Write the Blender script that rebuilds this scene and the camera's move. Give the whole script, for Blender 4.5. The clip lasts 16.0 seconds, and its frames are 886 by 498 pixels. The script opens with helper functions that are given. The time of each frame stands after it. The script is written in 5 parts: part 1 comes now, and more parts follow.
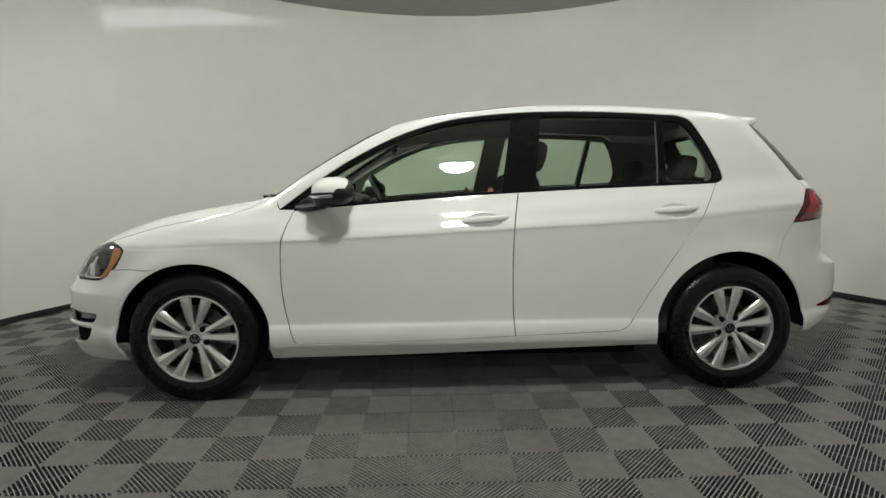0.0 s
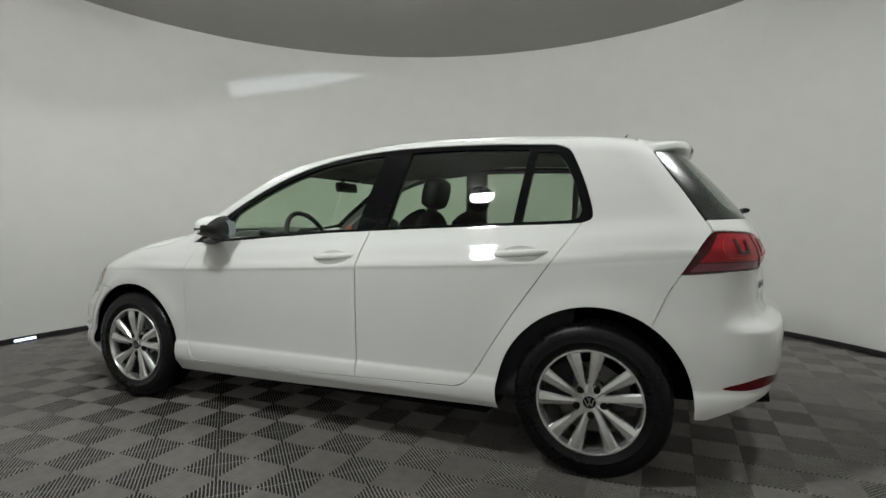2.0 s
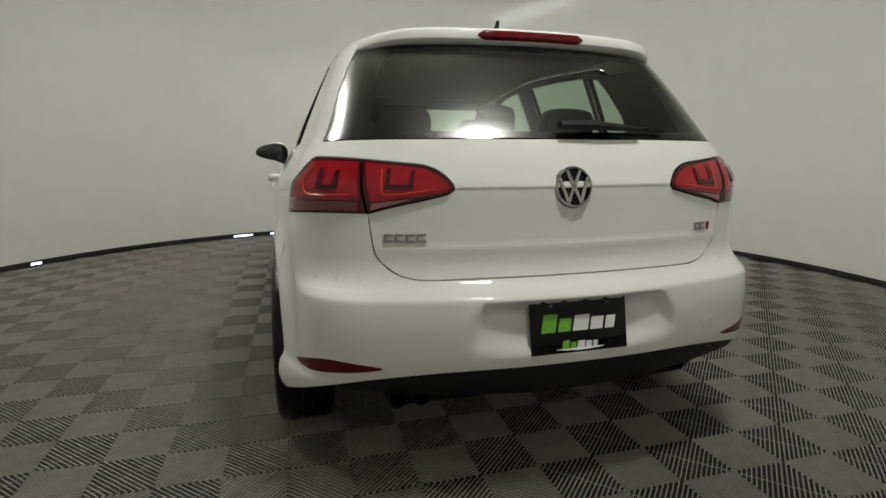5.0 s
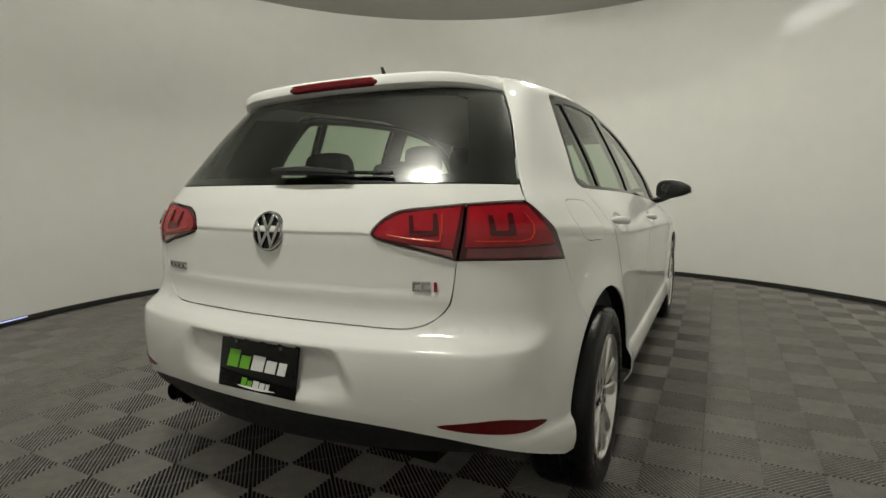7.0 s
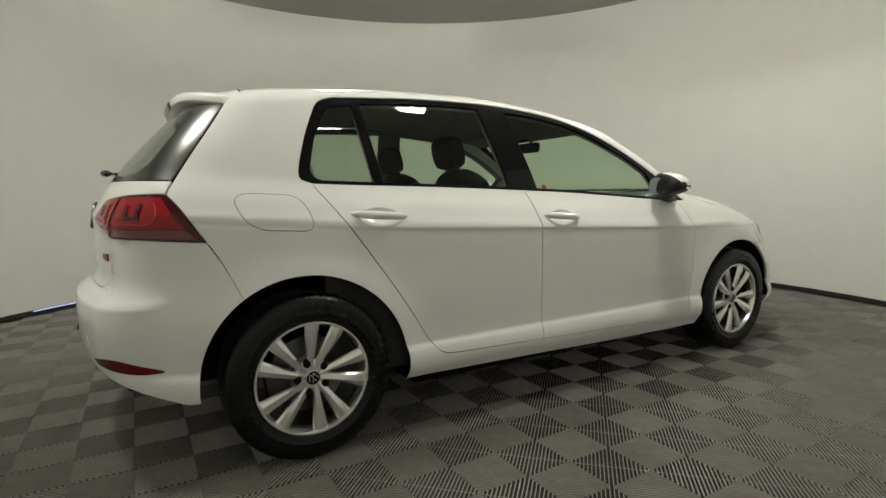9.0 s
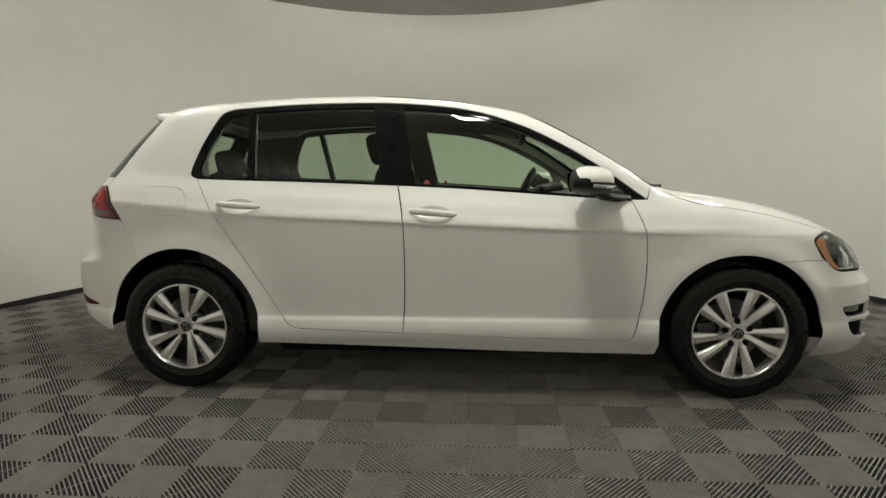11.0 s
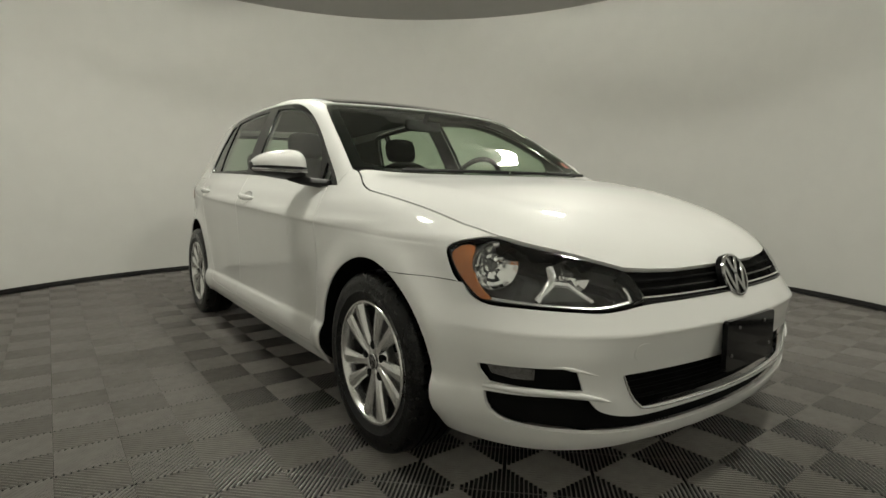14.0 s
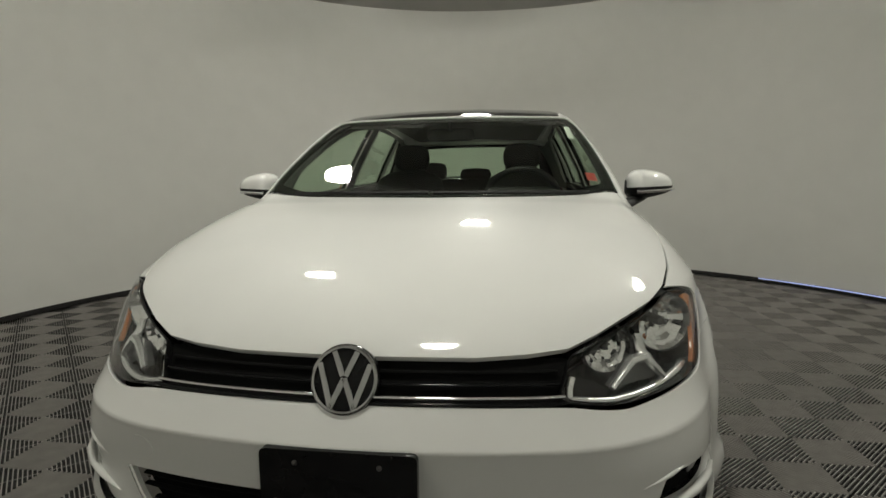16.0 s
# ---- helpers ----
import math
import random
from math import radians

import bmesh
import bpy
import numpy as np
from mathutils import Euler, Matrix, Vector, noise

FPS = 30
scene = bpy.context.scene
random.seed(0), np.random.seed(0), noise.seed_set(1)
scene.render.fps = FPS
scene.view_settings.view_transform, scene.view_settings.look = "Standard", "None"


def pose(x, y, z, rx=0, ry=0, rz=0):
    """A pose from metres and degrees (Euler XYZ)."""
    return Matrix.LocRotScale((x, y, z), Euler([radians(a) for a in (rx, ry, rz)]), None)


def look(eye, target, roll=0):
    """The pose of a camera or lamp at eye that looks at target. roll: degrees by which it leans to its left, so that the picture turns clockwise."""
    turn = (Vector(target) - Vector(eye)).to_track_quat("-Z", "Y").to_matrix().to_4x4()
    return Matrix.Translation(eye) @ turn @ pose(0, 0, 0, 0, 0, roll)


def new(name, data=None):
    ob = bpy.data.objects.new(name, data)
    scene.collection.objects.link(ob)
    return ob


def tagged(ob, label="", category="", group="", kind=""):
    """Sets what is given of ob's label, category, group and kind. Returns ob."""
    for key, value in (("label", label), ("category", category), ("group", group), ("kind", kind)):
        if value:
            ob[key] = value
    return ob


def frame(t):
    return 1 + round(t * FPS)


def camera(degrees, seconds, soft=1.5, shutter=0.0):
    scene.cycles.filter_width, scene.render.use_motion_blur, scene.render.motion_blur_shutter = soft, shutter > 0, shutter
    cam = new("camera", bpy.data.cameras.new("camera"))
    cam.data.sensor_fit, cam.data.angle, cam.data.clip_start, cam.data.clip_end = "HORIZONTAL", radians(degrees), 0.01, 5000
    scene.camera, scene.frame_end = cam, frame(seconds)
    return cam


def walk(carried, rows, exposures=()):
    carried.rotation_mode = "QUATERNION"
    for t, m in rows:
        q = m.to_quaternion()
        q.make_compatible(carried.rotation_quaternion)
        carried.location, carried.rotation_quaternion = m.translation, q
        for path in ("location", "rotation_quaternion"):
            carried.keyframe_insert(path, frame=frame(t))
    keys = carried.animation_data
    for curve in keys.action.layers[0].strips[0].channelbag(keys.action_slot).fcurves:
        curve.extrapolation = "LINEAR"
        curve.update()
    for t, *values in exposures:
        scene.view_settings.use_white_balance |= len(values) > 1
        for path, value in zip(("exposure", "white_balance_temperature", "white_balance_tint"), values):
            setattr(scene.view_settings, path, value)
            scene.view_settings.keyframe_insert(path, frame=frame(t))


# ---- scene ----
cam = camera(79.7, 16.0)
PATH = [
    (0, (-0.202, -3.389, 1.036), (-0.134, -1.404, 0.8), -0.56),
    (0.5, (0.242, -3.38, 1.034), (0.095, -1.393, 0.853), -0.33),
    (1, (0.702, -3.319, 1.005), (0.359, -1.352, 0.893), -0.12),
    (1.5, (1.159, -3.195, 1.024), (0.585, -1.282, 0.913), -0.13),
    (2, (1.607, -3.017, 1.045), (0.82, -1.181, 0.941), -0.11),
    (2.5, (2.053, -2.796, 1.05), (1.102, -1.041, 0.936), -0.13),
    (3, (2.445, -2.555, 1.012), (1.334, -0.899, 0.862), 0.06),
    (3.5, (2.798, -2.2, 1), (1.44, -0.755, 0.741), 0.24),
    (3.7, (2.906, -2.038, 1.002), (1.464, -0.685, 0.704), 0.51),
    (5.8, (3.463, 0.023, 1.069), (1.497, -0.078, 0.718), -0.26),
    (6, (3.442, 0.203, 1.084), (1.489, -0.048, 0.732), -0.22),
    (6.5, (3.319, 0.699, 1.072), (1.429, 0.105, 0.797), -0.37),
    (7, (3.157, 1.176, 1.044), (1.393, 0.262, 0.812), -0.54),
    (7.5, (2.918, 1.625, 1.035), (1.347, 0.413, 0.792), -0.26),
    (8, (2.635, 2.062, 1.025), (1.224, 0.666, 0.782), -0.3),
    (8.5, (2.259, 2.442, 1.007), (1.038, 0.876, 0.769), -0.46),
    (9, (1.854, 2.755, 1), (0.858, 1.034, 0.784), -0.86),
    (9.2, (1.674, 2.878, 0.974), (0.772, 1.104, 0.773), -1.09),
    (11.3, (-0.449, 3.317, 1.022), (-0.14, 1.358, 0.766), -0.31),
    (11.5, (-0.674, 3.272, 1.008), (-0.251, 1.333, 0.761), -0.34),
    (12, (-1.243, 3.119, 0.967), (-0.581, 1.244, 0.752), -0.4),
    (12.5, (-1.721, 2.888, 0.957), (-0.837, 1.108, 0.731), -0.5),
    (13, (-2.175, 2.544, 0.947), (-1.052, 0.905, 0.717), -0.54),
    (13.5, (-2.551, 2.185, 0.915), (-1.169, 0.755, 0.699), -0.19),
    (14, (-2.902, 1.725, 0.901), (-1.305, 0.54, 0.688), 0.14),
    (14.5, (-3.172, 1.237, 0.883), (-1.404, 0.324, 0.684), 0.37),
    (15, (-3.332, 0.705, 0.897), (-1.417, 0.168, 0.682), 0.23),
    (15.2, (-3.354, 0.483, 0.906), (-1.399, 0.124, 0.688), 0.15),
    (15.5, (-3.343, 0.153, 0.968), (-1.358, 0.097, 0.728), 0.04),
    (16, (-3.089, -0.332, 1.026), (-1.123, -0.059, 0.782), -0.41),
]
walk(cam, [(t, look(eye, target, roll)) for t, eye, target, roll in PATH],
     exposures=((0.0, -0.03, 6200, 11), (1.5, -0.06, 5950, 12), (2.5, -0.18, 5900, 13), (3.0, -0.25, 5900, 13), (3.7, -0.30, 5900, 13), (5.8, -0.06, 6450, 10), (9.2, 0.02, 6550, 9), (11.4, 0.07, 6550, 9), (13.0, 0.05, 6550, 9), (14.5, -0.10, 6520, 9), (15.0, -0.13, 6480, 9), (15.5, -0.24, 6450, 10), (16.0, -0.46, 6450, 10)))

# ---------------------------------------------------------------- light
ROOM_X, ROOM_Y, ROOM_R, ROOM_H = 0.107, -0.155, 3.672, 3.136

world = bpy.data.worlds.new("world")
scene.world = world
world.use_nodes = True
world.node_tree.nodes["Background"].inputs[0].default_value = (0.55, 0.6, 0.7, 1)
world.node_tree.nodes["Background"].inputs[1].default_value = 0.02
scene.view_settings.exposure = 0.0

# four unseen round fill lamps, added under the ceiling and turned towards the car: (azimuth, distance from the middle,
# watts, width)
FILL_LAMPS = ((-92, 2.15, 66.0, 0.34), (6, 2.5, 54.0, 0.34), (178, 2.68, 54.0, 0.34), (100, 1.42, 42.0, 0.34))
# a ring of unseen fill coves, added to shine outwards over a lip, onto the upper wall: (from azimuth, to azimuth)
FILL_COVES = [(45 * k + 1, 45 * k + 44) for k in range(8)]
FILL_COVE_GLOW = 24.0
LAMP_TINT = (1.0, 0.988, 0.865)


def lamp_pose(az, r):
    a = radians(az)
    at = Vector((ROOM_X + r * math.cos(a), ROOM_Y + r * math.sin(a), ROOM_H - 0.035))
    return look(at, (at.x * 0.15, at.y * 0.15, 0.55))


for az, r, watts, wide in FILL_LAMPS:
    light = bpy.data.lights.new("lamp_light", "AREA")
    light.shape, light.size, light.energy, light.color = "DISK", wide, watts, LAMP_TINT
    new("lamp_light", light).matrix_world = lamp_pose(az, r)

# a small unseen lamp in a slit case, added to throw a slanting band of light on the upper wall
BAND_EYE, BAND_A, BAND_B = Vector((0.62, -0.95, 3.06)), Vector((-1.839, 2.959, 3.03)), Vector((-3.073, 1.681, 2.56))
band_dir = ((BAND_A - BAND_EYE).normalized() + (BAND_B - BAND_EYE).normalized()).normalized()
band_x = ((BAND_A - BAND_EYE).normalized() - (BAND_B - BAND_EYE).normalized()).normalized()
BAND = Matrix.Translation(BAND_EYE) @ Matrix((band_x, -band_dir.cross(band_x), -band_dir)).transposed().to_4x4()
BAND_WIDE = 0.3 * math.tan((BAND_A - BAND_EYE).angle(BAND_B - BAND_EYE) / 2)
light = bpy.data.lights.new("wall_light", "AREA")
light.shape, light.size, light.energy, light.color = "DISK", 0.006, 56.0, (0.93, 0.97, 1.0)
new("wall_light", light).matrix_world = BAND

# ---------------------------------------------------------------- materials
def material(name, color, rough=0.5, metal=0.0, coat=0.0, spec=0.5, grain=0.0, grain_scale=40.0, bump=0.0, bump_scale=200.0, emit=None, glow=0.0):
    """A principled material whose colour and roughness vary at two scales, with fine relief."""
    m = bpy.data.materials.new(name)
    m.use_nodes = True
    nt = m.node_tree
    b = nt.nodes["Principled BSDF"]
    b.inputs["Base Color"].default_value = (*color, 1)
    b.inputs["Roughness"].default_value = rough
    b.inputs["Metallic"].default_value = metal
    b.inputs["Coat Weight"].default_value = coat
    b.inputs["Coat Roughness"].default_value = 0.03
    b.inputs["Specular IOR Level"].default_value = spec
    if emit:
        b.inputs["Emission Color"].default_value = (*emit, 1)
        b.inputs["Emission Strength"].default_value = glow
    if grain or bump:
        geo = nt.nodes.new("ShaderNodeTexCoord")
    if grain:
        a, c = nt.nodes.new("ShaderNodeTexNoise"), nt.nodes.new("ShaderNodeTexNoise")
        a.inputs["Scale"].default_value, c.inputs["Scale"].default_value = grain_scale, grain_scale * 0.07
        a.inputs["Detail"].default_value = c.inputs["Detail"].default_value = 4
        mix = nt.nodes.new("ShaderNodeMath")
        mix.operation = "ADD"
        ramp = nt.nodes.new("ShaderNodeMapRange")
        ramp.inputs["From Min"].default_value, ramp.inputs["From Max"].default_value = 0.7, 1.3
        ramp.inputs["To Min"].default_value, ramp.inputs["To Max"].default_value = 1 - grain, 1 + grain
        mul = nt.nodes.new("ShaderNodeVectorMath")
        mul.operation = "SCALE"
        mul.inputs[0].default_value = color
        rr = nt.nodes.new("ShaderNodeMath")
        rr.operation = "MULTIPLY"
        rr.inputs[1].default_value = rough
        for n in (a, c):
            nt.links.new(geo.outputs["Object"], n.inputs["Vector"])
        nt.links.new(a.outputs["Fac"], mix.inputs[0])
        nt.links.new(c.outputs["Fac"], mix.inputs[1])
        nt.links.new(mix.outputs[0], ramp.inputs["Value"])
        nt.links.new(ramp.outputs[0], mul.inputs["Scale"])
        nt.links.new(mul.outputs[0], b.inputs["Base Color"])
        nt.links.new(ramp.outputs[0], rr.inputs[0])
        nt.links.new(rr.outputs[0], b.inputs["Roughness"])
    if bump:
        n, bp = nt.nodes.new("ShaderNodeTexNoise"), nt.nodes.new("ShaderNodeBump")
        n.inputs["Scale"].default_value, n.inputs["Detail"].default_value = bump_scale, 3
        bp.inputs["Strength"].default_value, bp.inputs["Distance"].default_value = bump, 0.002
        nt.links.new(geo.outputs["Object"], n.inputs["Vector"])
        nt.links.new(n.outputs["Fac"], bp.inputs["Height"])
        nt.links.new(bp.outputs[0], b.inputs["Normal"])
    return m


def glass_material(name, tint, gloss, rough=0.01):
    """Thin sheet glass: it lets the light straight through, tinted, and mirrors by Fresnel; a dusty pane mirrors softly."""
    m = bpy.data.materials.new(name)
    m.use_nodes = True
    nt = m.node_tree
    nt.nodes.clear()
    out, mix, fr = nt.nodes.new("ShaderNodeOutputMaterial"), nt.nodes.new("ShaderNodeMixShader"), nt.nodes.new("ShaderNodeLayerWeight")
    tr, gl = nt.nodes.new("ShaderNodeBsdfTransparent"), nt.nodes.new("ShaderNodeBsdfGlossy")
    fr.inputs["Blend"].default_value = 0.5
    power, scale = nt.nodes.new("ShaderNodeMath"), nt.nodes.new("ShaderNodeMath")
    power.operation, scale.operation = "POWER", "MULTIPLY_ADD"
    power.inputs[1].default_value = 4.5
    scale.inputs[1].default_value, scale.inputs[2].default_value = 0.85, gloss
    tr.inputs["Color"].default_value = (*tint, 1)
    gl.inputs["Roughness"].default_value = rough
    nt.links.new(fr.outputs["Facing"], power.inputs[0])
    nt.links.new(power.outputs[0], scale.inputs[0])
    nt.links.new(scale.outputs[0], mix.inputs[0])
    nt.links.new(tr.outputs[0], mix.inputs[1])
    nt.links.new(gl.outputs[0], mix.inputs[2])
    nt.links.new(mix.outputs[0], out.inputs[0])
    return m


PAINT = material("white_car_paint", (0.76, 0.76, 0.745), 0.5, coat=0.9, spec=0.1, grain=0.015, grain_scale=6)
PAINT.node_tree.nodes["Principled BSDF"].inputs["Coat Roughness"].default_value = 0.035
BLACK_GLOSS = material("gloss_black_trim", (0.006, 0.006, 0.0065), 0.06, coat=0.0, spec=0.2, grain=0.2, grain_scale=20)
BLACK_PLASTIC = material("black_plastic", (0.009, 0.009, 0.0095), 0.5, spec=0.35, grain=0.25, grain_scale=60, bump=0.25, bump_scale=900)
DARK = material("dark_cavity", (0.006, 0.006, 0.006), 0.9, spec=0.1, grain=0.3, grain_scale=15)
RUBBER = material("tyre_rubber", (0.0035, 0.0035, 0.004), 0.30, spec=0.3, grain=0.3, grain_scale=50, bump=0.3, bump_scale=500)
ALLOY = material("silver_alloy", (0.80, 0.80, 0.79), 0.24, metal=0.85, coat=0.3, grain=0.02, grain_scale=60)
ALLOY_DARK = material("dark_alloy", (0.07, 0.068, 0.065), 0.5, metal=0.5, grain=0.3, grain_scale=20)
REFLECTOR = material("lamp_reflector", (0.92, 0.92, 0.91), 0.09, metal=1.0, coat=0.0, grain=0.06, grain_scale=60, bump=0.35, bump_scale=90)
HOUSING = material("smoky_lamp_housing", (0.035, 0.035, 0.034), 0.3, metal=0.1, coat=0.4, grain=0.3, grain_scale=25)
BADGE = material("dull_badge_chrome", (0.30, 0.30, 0.30), 0.3, metal=0.6, grain=0.1, grain_scale=60)
EMBLEM = material("dark_emblem_chrome", (0.42, 0.42, 0.42), 0.16, metal=1.0, grain=0.06, grain_scale=50)
SIGNAL_GREY = material("grey_signal_lens", (0.11, 0.11, 0.108), 0.15, metal=0.3, coat=0.4, grain=0.2, grain_scale=60)
FOG_GLASS = material("clear_fog_lamp", (0.22, 0.22, 0.22), 0.08, metal=0.9, grain=0.5, grain_scale=70, bump=1.0, bump_scale=70)
CHROME = material("chrome", (0.75, 0.75, 0.76), 0.08, metal=1.0, grain=0.05, grain_scale=30)
# the dark reflection of the car's side is put into this colour
MIRROR_GLASS = material("darkened_mirror_glass", (0.22, 0.25, 0.26), 0.03, metal=1.0, grain=0.05, grain_scale=30)
STEEL = material("brake_steel", (0.13, 0.125, 0.12), 0.35, metal=1.0, grain=0.25, grain_scale=40)
GLASS = glass_material("window_glass", (0.78, 0.89, 0.77), 0.05)
GLASS_DARK = glass_material("tinted_rear_glass", (0.70, 0.79, 0.69), 0.055)
GLASS_DUSTY = glass_material("dusty_rear_glass", (0.68, 0.77, 0.67), 0.10, 0.24)
LENS_CLEAR = glass_material("clear_lamp_lens", (0.95, 0.96, 0.96), 0.045)
RED_LENS = material("red_lamp_lens", (0.30, 0.004, 0.012), 0.10, coat=0.15, spec=0.35, grain=0.14, grain_scale=30)
RED_RIM = material("dark_red_lamp_rim", (0.05, 0.002, 0.004), 0.12, coat=0.2, spec=0.35, grain=0.15, grain_scale=30)
RED_MID = material("deep_red_lamp_inlay", (0.11, 0.003, 0.006), 0.12, coat=0.2, spec=0.35, grain=0.15, grain_scale=30)
RED_BRIGHT = material("bright_red_lamp_strip", (0.62, 0.03, 0.015), 0.15, coat=0.6, grain=0.1, grain_scale=40)
RED_DUSK = material("dusky_red_lamp_lens", (0.15, 0.022, 0.034), 0.1, coat=0.4, grain=0.12, grain_scale=30)
PINK_LENS = material("pale_red_lamp_lens", (0.26, 0.095, 0.10), 0.12, coat=0.6, grain=0.12, grain_scale=30)
AMBER = material("amber_reflector", (0.40, 0.125, 0.022), 0.2, coat=0.3, grain=0.1, grain_scale=40)
CLOTH = material("charcoal_seat_cloth", (0.018, 0.018, 0.019), 0.9, grain=0.3, grain_scale=80, bump=0.5, bump_scale=700)
LINER = material("pale_headliner", (0.17, 0.167, 0.157), 0.9, grain=0.05, grain_scale=60, bump=0.2, bump_scale=600)
WALL_WHITE = material("white_wall_paint", (0.69, 0.685, 0.657), 0.75, spec=0.3, grain=0.025, grain_scale=5, bump=0.08, bump_scale=60)
CEIL_GREY = material("pale_grey_ceiling", (0.40, 0.39, 0.37), 0.85, grain=0.03, grain_scale=5, bump=0.05, bump_scale=60)
SKIRT = material("black_rubber_skirting", (0.014, 0.013, 0.013), 0.5, grain=0.3, grain_scale=25, bump=0.2, bump_scale=200)
TILE = material("grey_ribbed_floor_tile", (0.315, 0.297, 0.279), 0.5, grain=0.16, grain_scale=18, bump=0.25, bump_scale=700)
TILE_BASE = material("dark_tile_base", (0.008, 0.008, 0.008), 0.8, grain=0.3, grain_scale=20)
DAYLIGHT = material("daylight_slit", (0.8, 0.85, 1.0), 0.5, emit=(0.62, 0.78, 1.0), glow=3.5)
DAYLIGHT_DIM = material("dim_daylight_slit", (0.5, 0.55, 0.9), 0.5, emit=(0.45, 0.55, 1.0), glow=0.9)
FILL_GLOW = material("fill_diffuser", (0.8, 0.8, 0.78), 0.6, emit=LAMP_TINT, glow=FILL_COVE_GLOW)
LAMP_RIM = material("white_lamp_rim", (0.75, 0.75, 0.73), 0.4, grain=0.03, grain_scale=30)

# ---------------------------------------------------------------- mesh tools
def mesh_ob(name, verts, faces, mat, parent=None, label="", normals=None, smooth=True):
    me = bpy.data.meshes.new(name)
    me.from_pydata([tuple(map(float, v)) for v in verts], [], [tuple(map(int, f)) for f in faces])
    for m in (mat if isinstance(mat, (list, tuple)) else [mat]):
        me.materials.append(m)
    if smooth:
        me.polygons.foreach_set("use_smooth", [True] * len(me.polygons))
    if normals is not None:
        me.normals_split_custom_set_from_vertices([tuple(map(float, n)) for n in normals])
    me.update()
    ob = new(name, me)
    ob.parent = parent
    if label:
        ob["label"] = label
    return ob


def part(name, bm, mat, parent=None, label="", smooth=True, angle=40):
    me = bpy.data.meshes.new(name)
    bmesh.ops.recalc_face_normals(bm, faces=bm.faces[:])
    if smooth:
        for e in bm.edges:
            if len(e.link_faces) == 2 and e.calc_face_angle(0) > radians(angle):
                e.smooth = False
        for f in bm.faces:
            f.smooth = True
    bm.to_mesh(me)
    bm.free()
    for m in (mat if isinstance(mat, (list, tuple)) else [mat]):
        me.materials.append(m)
    ob = new(name, me)
    ob.parent = parent
    if label:
        ob["label"] = label
    return ob


def box(bm, sx, sy, sz, m=None, bevel=0.0, seg=2):
    r = bmesh.ops.create_cube(bm, size=1.0, matrix=(m or Matrix()) @ Matrix.Diagonal((sx, sy, sz, 1)))
    if bevel:
        es = {e for v in r["verts"] for e in v.link_edges}
        bmesh.ops.bevel(bm, geom=list(es), offset=bevel, segments=seg, profile=0.5, affect="EDGES")
    return bm


def ring_solid(bm, profile, n, m=None, close=True):
    """Turns a profile of (radius, height) round the z axis."""
    m = m or Matrix()
    rings = []
    for k in range(n):
        a = 2 * math.pi * k / n
        rings.append([bm.verts.new(m @ Vector((r * math.cos(a), r * math.sin(a), h))) for r, h in profile])
    q = len(profile)
    for k in range(n):
        a, b = rings[k], rings[(k + 1) % n]
        for i in range(q if close else q - 1):
            j = (i + 1) % q
            bm.faces.new((a[i], b[i], b[j], a[j]))
    return bm


def tube(bm, pts, radius, n=8, cap=True, flat=1.0):
    """A round bar along a line of points."""
    pts = [Vector(p) for p in pts]
    rings, up = [], None
    for i, p in enumerate(pts):
        d = (pts[min(i + 1, len(pts) - 1)] - pts[max(i - 1, 0)]).normalized()
        if up is None:
            up = Vector((0, 0, 1)) if abs(d.z) < 0.9 else Vector((1, 0, 0))
        s = d.cross(up).normalized()
        u = s.cross(d).normalized()
        rr = radius[i] if isinstance(radius, (list, tuple)) else radius
        rings.append([bm.verts.new(p + s * (rr * math.cos(2 * math.pi * k / n)) + u * (flat * rr * math.sin(2 * math.pi * k / n))) for k in range(n)])
    for a, b in zip(rings, rings[1:]):
        for k in range(n):
            bm.faces.new((a[k], a[(k + 1) % n], b[(k + 1) % n], b[k]))
    if cap:
        bm.faces.new(rings[0][::-1])
        bm.faces.new(rings[-1])
    return bm


def prism(bm, loop, z0, z1, m=None):
    """An upright solid over a flat outline."""
    m = m or Matrix()
    a = [bm.verts.new(m @ Vector((x, y, z0))) for x, y in loop]
    b = [bm.verts.new(m @ Vector((x, y, z1))) for x, y in loop]
    n = len(loop)
    bm.faces.new(a[::-1])
    bm.faces.new(b)
    for i in range(n):
        bm.faces.new((a[i], a[(i + 1) % n], b[(i + 1) % n], b[i]))
    return bm


def spline(pts, step=0.02, closed=False):
    """Evenly spaced points of a smooth line through a few."""
    p = np.asarray(pts, float)
    n, out = len(p), []
    for i in range(n if closed else n - 1):
        a, b, c, d = ((p[(i - 1) % n], p[i], p[(i + 1) % n], p[(i + 2) % n]) if closed else
                      (p[max(i - 1, 0)], p[i], p[i + 1], p[min(i + 2, n - 1)]))
        k = max(1, int(math.ceil(np.linalg.norm(c - b) / step)))
        for j in range(k):
            t = j / k
            out.append(0.5 * (2 * b + (c - a) * t + (2 * a - 5 * b + 4 * c - d) * t * t + (3 * b - a - 3 * c + d) * t ** 3))
    if not closed:
        out.append(p[-1])
    return np.array(out)


